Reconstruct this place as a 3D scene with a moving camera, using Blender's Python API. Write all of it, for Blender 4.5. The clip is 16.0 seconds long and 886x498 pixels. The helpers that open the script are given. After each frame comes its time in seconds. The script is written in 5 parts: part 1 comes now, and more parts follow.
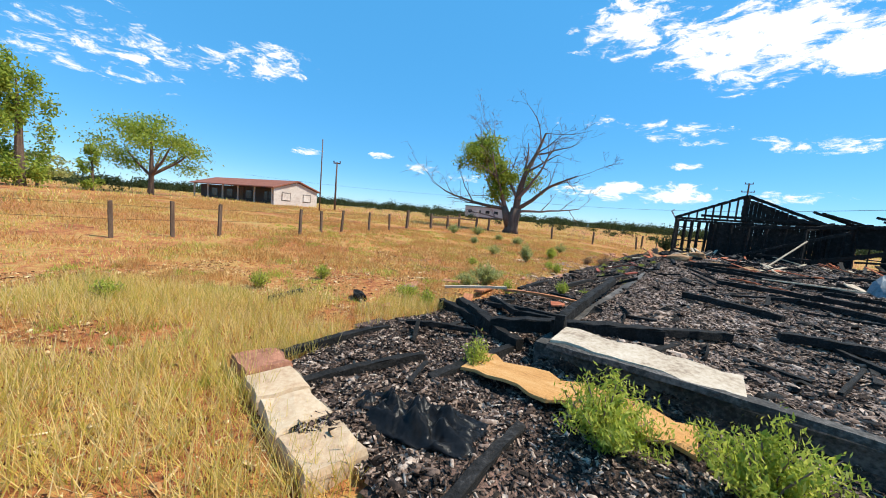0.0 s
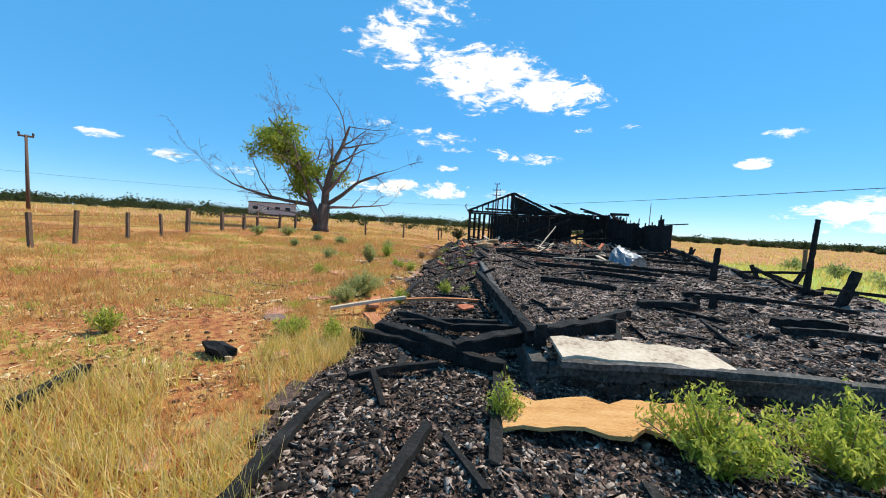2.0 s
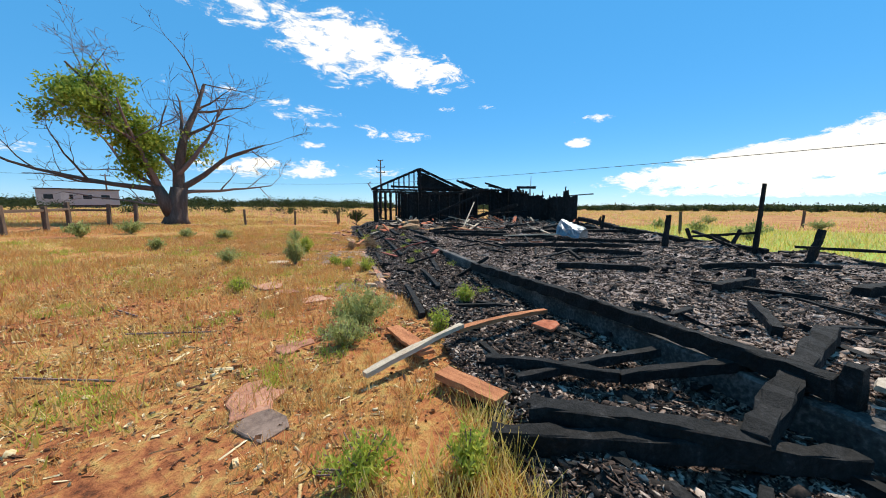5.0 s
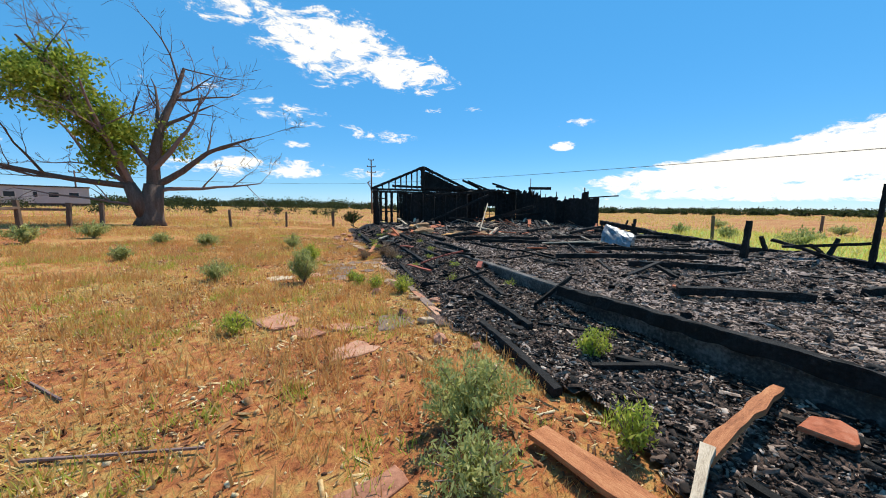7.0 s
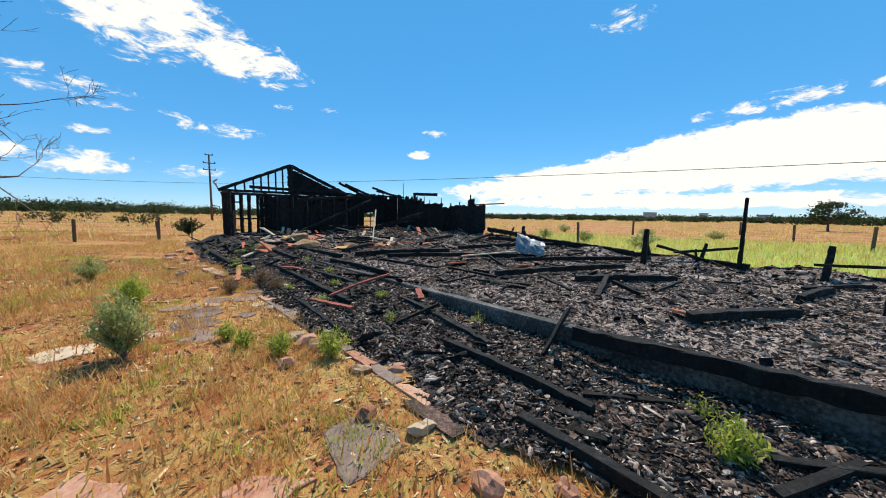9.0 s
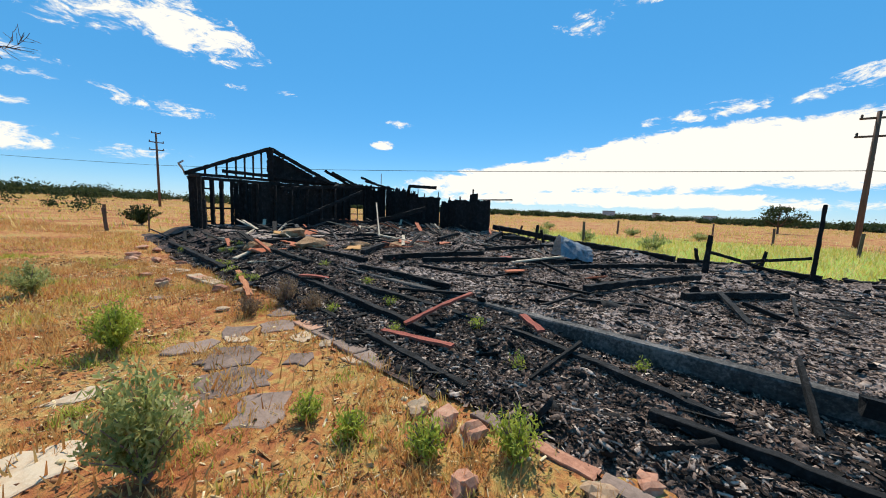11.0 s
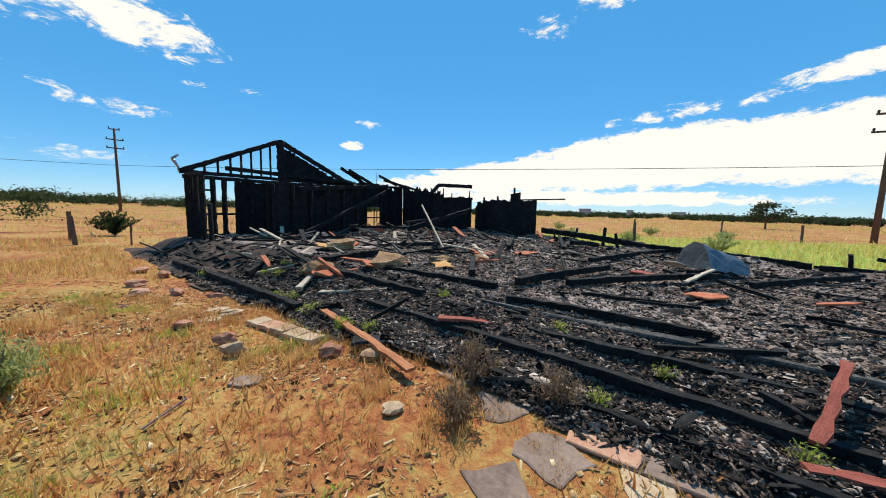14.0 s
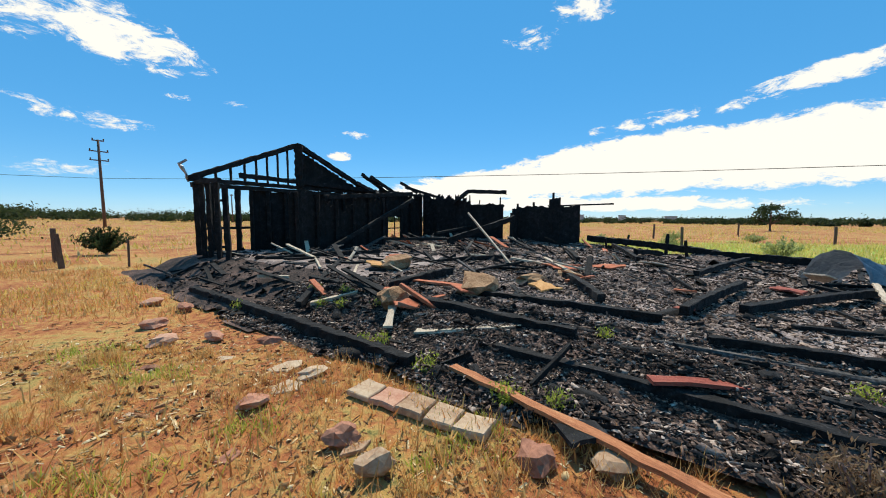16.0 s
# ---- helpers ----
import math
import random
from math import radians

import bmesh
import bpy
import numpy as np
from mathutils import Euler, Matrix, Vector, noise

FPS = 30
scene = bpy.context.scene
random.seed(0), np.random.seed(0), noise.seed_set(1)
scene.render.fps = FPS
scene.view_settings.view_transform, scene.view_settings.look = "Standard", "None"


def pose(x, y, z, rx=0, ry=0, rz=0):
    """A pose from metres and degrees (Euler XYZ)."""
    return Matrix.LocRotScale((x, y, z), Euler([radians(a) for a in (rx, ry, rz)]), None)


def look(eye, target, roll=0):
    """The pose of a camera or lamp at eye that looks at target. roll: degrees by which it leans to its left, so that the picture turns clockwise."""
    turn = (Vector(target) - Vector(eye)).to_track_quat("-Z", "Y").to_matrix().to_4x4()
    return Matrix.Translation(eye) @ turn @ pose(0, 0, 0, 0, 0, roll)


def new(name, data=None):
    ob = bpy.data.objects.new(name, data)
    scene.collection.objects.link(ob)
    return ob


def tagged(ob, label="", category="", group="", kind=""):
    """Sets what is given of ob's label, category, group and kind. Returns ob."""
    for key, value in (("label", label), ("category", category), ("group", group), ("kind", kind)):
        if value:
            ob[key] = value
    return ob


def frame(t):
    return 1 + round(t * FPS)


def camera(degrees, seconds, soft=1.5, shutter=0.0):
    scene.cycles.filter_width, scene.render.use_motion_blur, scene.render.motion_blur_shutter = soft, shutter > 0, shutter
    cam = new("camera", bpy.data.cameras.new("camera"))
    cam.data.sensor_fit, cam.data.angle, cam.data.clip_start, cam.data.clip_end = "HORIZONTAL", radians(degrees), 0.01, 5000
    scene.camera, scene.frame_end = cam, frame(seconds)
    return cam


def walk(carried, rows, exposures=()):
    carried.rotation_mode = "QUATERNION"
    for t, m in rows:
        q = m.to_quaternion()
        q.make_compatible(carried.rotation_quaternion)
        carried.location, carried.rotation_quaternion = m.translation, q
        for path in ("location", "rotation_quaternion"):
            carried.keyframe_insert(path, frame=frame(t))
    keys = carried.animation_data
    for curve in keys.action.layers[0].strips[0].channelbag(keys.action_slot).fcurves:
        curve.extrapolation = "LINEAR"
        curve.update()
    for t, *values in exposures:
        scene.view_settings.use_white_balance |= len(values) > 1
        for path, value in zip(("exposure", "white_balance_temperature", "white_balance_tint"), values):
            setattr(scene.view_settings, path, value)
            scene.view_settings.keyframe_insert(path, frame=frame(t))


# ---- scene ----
cam = camera(104.46, 16.0, soft=1.0)
PATH = [
    (0, look((0.478, 0.611, 1.431), (0.654, 3.591, 1.132), 4.97)),
    (0.5, look((0.198, 0.946, 1.437), (0.587, 3.905, 1.128), 4.78)),
    (1, look((-0.117, 1.296, 1.395), (0.701, 4.165, 1.074), 4.07)),
    (1.5, look((-0.405, 1.682, 1.379), (0.960, 4.341, 1.112), 3.67)),
    (2, look((-0.709, 2.081, 1.378), (1.097, 4.467, 1.167), 3.10)),
    (2.5, look((-0.947, 2.417, 1.391), (1.161, 4.541, 1.178), 2.26)),
    (3, look((-1.107, 2.913, 1.355), (1.178, 4.848, 1.163), 1.87)),
    (3.2, look((-1.178, 3.139, 1.354), (1.144, 5.026, 1.130), 1.99)),
    (5.3, look((-0.716, 5.299, 1.391), (1.797, 6.895, 1.022), -0.08)),
    (5.5, look((-0.639, 5.499, 1.384), (1.875, 7.095, 1.021), 0.02)),
    (6, look((-0.406, 5.964, 1.409), (2.133, 7.523, 1.054), 0.29)),
    (6.5, look((-0.166, 6.449, 1.414), (2.384, 7.990, 1.062), 0.38)),
    (7, look((0.001, 6.962, 1.399), (2.572, 8.465, 1.042), 0.46)),
    (7.5, look((0.253, 7.394, 1.387), (2.954, 8.656, 1.053), 0.52)),
    (8, look((0.546, 7.898, 1.391), (3.358, 8.901, 1.093), 0.29)),
    (8.5, look((0.894, 8.329, 1.416), (3.799, 9.013, 1.114), 0.31)),
    (8.7, look((1.046, 8.497, 1.436), (3.979, 9.052, 1.137), 0.39)),
    (10.8, look((2.306, 10.508, 1.548), (5.285, 10.577, 1.204), 2.10)),
    (11, look((2.447, 10.745, 1.528), (5.425, 10.815, 1.174), 2.27)),
    (11.5, look((2.716, 11.371, 1.524), (5.692, 11.473, 1.156), 2.22)),
    (12, look((3.047, 11.887, 1.498), (6.018, 12.027, 1.110), 1.91)),
    (12.5, look((3.429, 12.379, 1.501), (6.401, 12.532, 1.125), 1.66)),
    (13, look((3.793, 12.813, 1.493), (6.767, 12.933, 1.123), 1.74)),
    (13.5, look((4.217, 13.233, 1.487), (7.196, 13.249, 1.136), 1.80)),
    (14, look((4.554, 13.644, 1.509), (7.529, 13.483, 1.163), 1.43)),
    (14.5, look((4.913, 14.062, 1.509), (7.887, 13.850, 1.179), 1.34)),
    (15, look((5.267, 14.516, 1.513), (8.243, 14.300, 1.202), 1.10)),
    (15.5, look((5.660, 14.899, 1.500), (8.639, 14.668, 1.225), 0.41)),
    (16, look((6.079, 15.310, 1.478), (9.056, 15.063, 1.208), 0.28)),
]
walk(cam, PATH, [(0.0, 0.34, 6850, 7), (3.0, 0.22, 6850, 7), (7.0, 0.12, 6850, 8), (11.0, 0.02, 6850, 7), (16.0, 0.0, 6850, 6)])

# ---- sky, sun, exposure ----
SUN_AZ, SUN_EL = -6.0, 56.0          # degrees, azimuth counter-clockwise from +x
sun = new("sun", bpy.data.lights.new("sun", "SUN"))
sun.data.energy, sun.data.angle, sun.data.color = 5.0, radians(0.55), (1.0, 0.95, 0.87)
sun_dir = Vector((math.cos(radians(SUN_EL)) * math.cos(radians(SUN_AZ)), math.cos(radians(SUN_EL)) * math.sin(radians(SUN_AZ)), math.sin(radians(SUN_EL))))
sun.matrix_world = look((0, 0, 40), Vector((0, 0, 40)) - sun_dir)

world = bpy.data.worlds.new("sky")
scene.world = world
world.use_nodes = True
W = world.node_tree.nodes
WL = world.node_tree.links
W.clear()


def wnode(kind, **sets):
    n = W.new(kind)
    for k, v in sets.items():
        if k == "op":
            n.operation = v
        elif k == "ins":
            for i, val in v.items():
                n.inputs[i].default_value = val
    return n


def wmath(op, a, b=None):
    n = W.new("ShaderNodeMath")
    n.operation = op
    for i, v in enumerate((a, b)):
        if v is None:
            continue
        if isinstance(v, (int, float)):
            n.inputs[i].default_value = v
        else:
            WL.new(v, n.inputs[i])
    return n.outputs[0]


def azel(az, el):
    a, e = radians(az), radians(el)
    return Vector((math.cos(e) * math.cos(a), math.cos(e) * math.sin(a), math.sin(e)))


sky = W.new("ShaderNodeTexSky")
sky.sky_type, sky.sun_disc = "NISHITA", False
sky.sun_elevation, sky.sun_rotation = radians(SUN_EL), radians(90 - SUN_AZ)
sky.air_density, sky.dust_density, sky.ozone_density, sky.altitude = 1.0, 0.0, 2.2, 2200
coord = W.new("ShaderNodeTexCoord").outputs["Generated"]
# clouds: (azimuth, elevation, half width, half height, lean, cover)
CLOUDS = [(61, 26.5, 10, 4.6, 0, 0.56), (48, 23, 11, 5.2, 0, 0.68), (37, 20.5, 10, 3.4, 8, 0.66), (55, 31, 8, 4, 0, 0.45), (46, 19, 7, 2.4, 0, 0.48),
          (66, 15.6, 9, 1.5, 5, 0.36), (54, 13.6, 8, 2.0, 7, 0.46), (41, 11.4, 9, 1.4, 6, 0.46), (52.7, 9.2, 3, 0.7, 0, 0.5), (58, 5.6, 14, 1.9, 0, 0.6), (44, 5.2, 9, 1.3, 0, 0.45),
          (131, 15.5, 13, 5, 0, 0.42), (116, 18.2, 10, 2.8, -8, 0.5), (137, 12.8, 8, 1.5, 0, 0.4),
          (108.6, 7.7, 4, 1.0, 0, 0.41), (97.7, 8.4, 3, 0.7, 0, 0.5), (91.5, 6.9, 4, 1.1, 0, 0.44), (84, 6.2, 4, 0.9, 0, 0.45),
          (9, 12.6, 4.5, 1.1, 0, 0.41), (11.8, 9.5, 2.4, 0.9, 0, 0.66), (25.6, 15.2, 2.6, 0.6, 0, 0.41), (32.7, 15.1, 3, 0.8, 0, 0.41), (-18.7, 25.6, 5, 2.2, 0, 0.48), (-26, 28.5, 6, 2.4, 0, 0.52),
          (-16, 5.6, 27, 2.9, -4.5, 0.95), (-34, 7.6, 26, 4.8, -4, 0.95), (-50, 8.0, 22, 4.8, 0, 0.95), (-37, 13.6, 12, 1.3, -4, 0.48), (-52, 15.6, 10, 1.6, -8, 0.66),
          (-24, 2.2, 34, 1.4, 0, 0.8), (190, 24, 40, 9, 0, 0.4), (-120, 25, 40, 9, 0, 0.4)]
cover = None
for az, el, ra, rb, lean, amount in CLOUDS:
    c = azel(az, el)
    right = Vector((-math.sin(radians(az)), math.cos(radians(az)), 0))
    up = c.cross(right) * -1
    if up.z < 0:
        up = -up
    ca, sa = math.cos(radians(lean)), math.sin(radians(lean))
    ax, ay = (ca * right + sa * up) / math.sin(radians(ra)), (ca * up - sa * right) / math.sin(radians(rb))
    off = W.new("ShaderNodeVectorMath")
    off.operation = "SUBTRACT"
    WL.new(coord, off.inputs[0])
    off.inputs[1].default_value = c
    dots = []
    for axis in (ax, ay):
        d = W.new("ShaderNodeVectorMath")
        d.operation = "DOT_PRODUCT"
        WL.new(off.outputs[0], d.inputs[0])
        d.inputs[1].default_value = axis
        dots.append(wmath("MULTIPLY", d.outputs["Value"], d.outputs["Value"]))
    front = W.new("ShaderNodeVectorMath")
    front.operation = "DOT_PRODUCT"
    WL.new(coord, front.inputs[0])
    front.inputs[1].default_value = c
    inside = wmath("MULTIPLY", wmath("MAXIMUM", wmath("SUBTRACT", 1.0, wmath("ADD", *dots)), 0.0), wmath("GREATER_THAN", front.outputs["Value"], 0.0))
    inside = wmath("MULTIPLY", wmath("POWER", inside, 0.55), amount)
    cover = inside if cover is None else wmath("MAXIMUM", cover, inside)
flat = W.new("ShaderNodeMapping")
flat.inputs["Scale"].default_value = (1, 1, 2.6)
WL.new(coord, flat.inputs["Vector"])
puff = W.new("ShaderNodeTexNoise")
puff.inputs["Scale"].default_value, puff.inputs["Detail"].default_value, puff.inputs["Roughness"].default_value = 16.0, 12.0, 0.72
puff.inputs["Distortion"].default_value = 0.4
WL.new(flat.outputs[0], puff.inputs["Vector"])
dens = wmath("ADD", puff.outputs[0], wmath("SUBTRACT", wmath("MULTIPLY", cover, 0.62), 0.725))
ramp = W.new("ShaderNodeMapRange")
ramp.interpolation_type = "SMOOTHSTEP"
ramp.inputs["From Min"].default_value, ramp.inputs["From Max"].default_value = 0.0, 0.16
WL.new(dens, ramp.inputs["Value"])
tint = W.new("ShaderNodeHueSaturation")
tint.inputs["Saturation"].default_value, tint.inputs["Value"].default_value = 1.34, 1.38
WL.new(sky.outputs[0], tint.inputs["Color"])
mixc = W.new("ShaderNodeMix")
mixc.data_type = "RGBA"
WL.new(ramp.outputs[0], mixc.inputs["Factor"])
azure = W.new("ShaderNodeMix")
azure.data_type = "RGBA"
azure.inputs["Factor"].default_value = 0.62
WL.new(tint.outputs[0], azure.inputs["A"])
azure.inputs["B"].default_value = (0.8, 3.7, 7.7, 1)
WL.new(azure.outputs["Result"], mixc.inputs["A"])
mixc.inputs["B"].default_value = (9.0, 8.8, 8.5, 1)
bg = W.new("ShaderNodeBackground")
bg.inputs["Strength"].default_value = 0.115
WL.new(mixc.outputs["Result"], bg.inputs["Color"])
WL.new(bg.outputs[0], W.new("ShaderNodeOutputWorld").inputs[0])


# ---- materials ----
def material(name, colors, scale=4.0, fine=40.0, rough=0.9, bump=0.4, metal=0.0, island=0.0, random_obj=0.0, stretch=(1, 1, 1), spread=(0.3, 0.7), dist=0.02, obj=True, detail=6.0):
    """Two scales of noise through a ramp of colours, with relief."""
    m = bpy.data.materials.new(name)
    m.use_nodes = True
    nt = m.node_tree
    N, L = nt.nodes, nt.links
    b = N["Principled BSDF"]
    tc = N.new("ShaderNodeTexCoord")
    mp = N.new("ShaderNodeMapping")
    mp.inputs["Scale"].default_value = stretch
    L.new(tc.outputs["Object"], mp.inputs["Vector"])
    n1, n2 = N.new("ShaderNodeTexNoise"), N.new("ShaderNodeTexNoise")
    for n, s in ((n1, scale), (n2, fine)):
        n.inputs["Scale"].default_value, n.inputs["Detail"].default_value = s, detail
        n.inputs["Roughness"].default_value = 0.65
        L.new(mp.outputs[0], n.inputs["Vector"])
    mix = N.new("ShaderNodeMath")
    mix.operation = "MULTIPLY_ADD"
    L.new(n2.outputs[0], mix.inputs[0])
    mix.inputs[1].default_value = 0.5
    half = N.new("ShaderNodeMath")
    half.operation = "MULTIPLY"
    L.new(n1.outputs[0], half.inputs[0])
    half.inputs[1].default_value = 0.5
    L.new(half.outputs[0], mix.inputs[2])
    value = mix.outputs[0]
    for amount, node, out in ((island, "ShaderNodeNewGeometry", "Random Per Island"), (random_obj, "ShaderNodeObjectInfo", "Random")):
        if amount:
            g = N.new(node)
            a = N.new("ShaderNodeMath")
            a.operation = "MULTIPLY_ADD"
            L.new(g.outputs[out], a.inputs[0])
            a.inputs[1].default_value = amount
            L.new(value, a.inputs[2])
            s = N.new("ShaderNodeMath")
            s.operation = "SUBTRACT"
            L.new(a.outputs[0], s.inputs[0])
            s.inputs[1].default_value = amount / 2
            value = s.outputs[0]
    cr = N.new("ShaderNodeValToRGB")
    el = cr.color_ramp.elements
    while len(el) < len(colors):
        el.new(0.5)
    for i, c in enumerate(colors):
        el[i].position = spread[0] + (spread[1] - spread[0]) * i / max(1, len(colors) - 1)
        el[i].color = (*c, 1)
    L.new(value, cr.inputs[0])
    L.new(cr.outputs[0], b.inputs["Base Color"])
    b.inputs["Roughness"].default_value, b.inputs["Metallic"].default_value = rough, metal
    b.inputs["Specular IOR Level"].default_value = 0.25
    if bump:
        bp = N.new("ShaderNodeBump")
        bp.inputs["Strength"].default_value, bp.inputs["Distance"].default_value = bump, dist
        L.new(mix.outputs[0], bp.inputs["Height"])
        L.new(bp.outputs[0], b.inputs["Normal"])
    return m


def leafy(name, colors, island=0.5):
    m = material(name, colors, 1.5, 9, 0.75, 0, island=island, spread=(0.2, 0.8))
    b = m.node_tree.nodes["Principled BSDF"]
    b.inputs["Transmission Weight"].default_value = 0.0
    b.inputs["Subsurface Weight"].default_value = 0.0
    t = m.node_tree.nodes.new("ShaderNodeBsdfTranslucent")
    a = m.node_tree.nodes.new("ShaderNodeMixShader")
    a.inputs[0].default_value = 0.5
    L = m.node_tree.links
    L.new(b.inputs["Base Color"].links[0].from_socket, t.inputs["Color"])
    L.new(b.outputs[0], a.inputs[1])
    L.new(t.outputs[0], a.inputs[2])
    L.new(a.outputs[0], m.node_tree.nodes["Material Output"].inputs["Surface"])
    return m


SOIL = material("dry_ground", [(0.09, 0.034, 0.015), (0.24, 0.072, 0.026), (0.38, 0.132, 0.048), (0.42, 0.185, 0.058), (0.47, 0.27, 0.086), (0.35, 0.255, 0.075), (0.15, 0.135, 0.04)], 0.4, 9.0, 0.95, 1.0, spread=(0.375, 0.635), dist=0.10, detail=15)
GRASS_DRY = leafy("dry_grass", [(0.44, 0.17, 0.055), (0.60, 0.29, 0.09), (0.72, 0.46, 0.18), (0.44, 0.30, 0.10)])
GRASS_GREEN = leafy("green_grass", [(0.46, 0.40, 0.065), (0.74, 0.54, 0.15), (0.86, 0.66, 0.34)])
MEADOW = material("green_meadow", [(0.20, 0.30, 0.035), (0.28, 0.36, 0.05), (0.38, 0.37, 0.09)], 0.3, 6.0, 0.95, 0.4, spread=(0.35, 0.65))
BUSH = leafy("brush_leaves", [(0.22, 0.28, 0.04), (0.44, 0.48, 0.07), (0.62, 0.58, 0.14)])
SAGE = leafy("sage_leaves", [(0.24, 0.27, 0.08), (0.42, 0.43, 0.15), (0.56, 0.53, 0.23)])
TREELEAF = leafy("cottonwood_leaves", [(0.13, 0.20, 0.03), (0.29, 0.37, 0.05), (0.46, 0.48, 0.09)])
JUNIPER = leafy("juniper_foliage", [(0.018, 0.035, 0.012), (0.04, 0.06, 0.02), (0.075, 0.085, 0.03)])
BARK = material("bark", [(0.06, 0.035, 0.025), (0.13, 0.085, 0.065), (0.22, 0.16, 0.13)], 3, 25, 0.95, 0.8, stretch=(3, 3, 0.6))
TWIG = material("dead_twig", [(0.16, 0.10, 0.085), (0.28, 0.19, 0.165)], 3, 20, 0.9, 0.3)
CHAR = material("charred_wood", [(0.005, 0.0045, 0.004), (0.010, 0.009, 0.008), (0.021, 0.019, 0.018), (0.06, 0.055, 0.053)], 6, 38, 0.88, 1.0, random_obj=0.06, spread=(0.36, 0.68), dist=0.02)
ASH = material("ash_bed", [(0.012, 0.009, 0.008), (0.07, 0.05, 0.042), (0.18, 0.132, 0.112), (0.31, 0.235, 0.20), (0.46, 0.37, 0.32)], 1.1, 42, 0.95, 1.0, spread=(0.38, 0.60), dist=0.03, detail=12)
CINDER = material("cinder_bed", [(0.008, 0.006, 0.005), (0.035, 0.024, 0.019), (0.11, 0.068, 0.052), (0.25, 0.145, 0.11)], 1.4, 42, 0.9, 1.0, spread=(0.38, 0.62), dist=0.03, detail=12)
CHIPS = material("char_chips", [(0.012, 0.008, 0.006), (0.06, 0.039, 0.029), (0.19, 0.127, 0.096), (0.33, 0.235, 0.18), (0.54, 0.42, 0.34)], 5, 30, 0.95, 0.4, island=0.5, spread=(0.2, 0.8))
COALS = material("char_coals", [(0.007, 0.005, 0.0045), (0.02, 0.014, 0.011), (0.085, 0.054, 0.041), (0.23, 0.155, 0.118), (0.54, 0.43, 0.35)], 5, 30, 0.85, 0.5, island=0.55, spread=(0.2, 0.80))
LITTER = material("ground_litter", [(0.05, 0.026, 0.015), (0.26, 0.10, 0.045), (0.40, 0.21, 0.085), (0.60, 0.42, 0.20), (0.74, 0.60, 0.38)], 5, 30, 0.9, 0.3, island=0.55, spread=(0.2, 0.8))
CONCRETE = material("sooty_concrete", [(0.022, 0.019, 0.017), (0.062, 0.056, 0.05), (0.18, 0.16, 0.145)], 1.6, 30, 0.9, 0.5, spread=(0.36, 0.62))
SANDSTONE = material("red_sandstone", [(0.24, 0.10, 0.06), (0.45, 0.205, 0.125), (0.56, 0.33, 0.215)], 5, 30, 0.9, 0.6, random_obj=0.3)
PALESTONE = material("pale_sandstone", [(0.32, 0.18, 0.10), (0.49, 0.34, 0.215), (0.59, 0.46, 0.32)], 5, 30, 0.9, 0.5, random_obj=0.3)
SLATE = material("grey_flagstone", [(0.12, 0.08, 0.062), (0.25, 0.17, 0.13), (0.35, 0.245, 0.19)], 2.5, 30, 0.9, 0.5, random_obj=0.2)
REDWOOD = material("red_painted_wood", [(0.10, 0.022, 0.012), (0.30, 0.07, 0.045), (0.42, 0.15, 0.095)], 4, 40, 0.8, 0.5, stretch=(0.8, 6, 6))
ORANGEWOOD = material("scorched_orange_wood", [(0.10, 0.03, 0.015), (0.44, 0.16, 0.065), (0.60, 0.30, 0.14)], 4, 40, 0.8, 0.5, stretch=(0.8, 6, 6))
PALEWOOD = material("bleached_wood", [(0.24, 0.16, 0.11), (0.52, 0.41, 0.29), (0.70, 0.58, 0.44)], 4, 40, 0.85, 0.4, stretch=(0.8, 6, 6))
BROWNWEED = leafy("withered_weed", [(0.12, 0.075, 0.045), (0.24, 0.15, 0.085), (0.36, 0.25, 0.14)])
FLUFF = material("scorched_insulation", [(0.10, 0.05, 0.028), (0.36, 0.20, 0.10), (0.54, 0.36, 0.22)], 6, 45, 0.95, 1.0, dist=0.04)
TANBOARD = material("tan_board", [(0.24, 0.10, 0.035), (0.55, 0.27, 0.09), (0.66, 0.42, 0.20)], 3, 40, 0.85, 0.4, stretch=(0.8, 5, 5))
WHITEPLATE = material("scorched_white_panel", [(0.16, 0.10, 0.065), (0.46, 0.36, 0.26), (0.60, 0.50, 0.39)], 2.5, 25, 0.75, 0.3, spread=(0.34, 0.64))
FENCEWOOD = material("weathered_post", [(0.05, 0.032, 0.022), (0.13, 0.085, 0.06), (0.22, 0.155, 0.115)], 5, 40, 0.9, 0.6, stretch=(3, 3, 0.5))
POLEWOOD = material("pole_wood", [(0.05, 0.035, 0.03), (0.14, 0.085, 0.06), (0.20, 0.13, 0.09)], 3, 30, 0.9, 0.3, stretch=(3, 3, 0.3))
METAL = material("galvanised_sheet", [(0.16, 0.18, 0.20), (0.34, 0.37, 0.40), (0.5, 0.52, 0.54)], 3, 20, 0.45, 0.3, metal=0.7)
RUST = material("rusted_sheet", [(0.16, 0.04, 0.018), (0.46, 0.13, 0.06), (0.56, 0.24, 0.14)], 4, 25, 0.85, 0.4)
WIRE = material("dark_cable", [(0.012, 0.012, 0.013), (0.02, 0.02, 0.022)], 4, 25, 0.6, 0)
TARP = material("black_plastic", [(0.012, 0.013, 0.015), (0.03, 0.032, 0.036)], 4, 25, 0.3, 0.3)
ROOF = material("red_roof", [(0.17, 0.06, 0.04), (0.27, 0.10, 0.065), (0.33, 0.15, 0.10)], 0.8, 8, 0.9, 0.3)
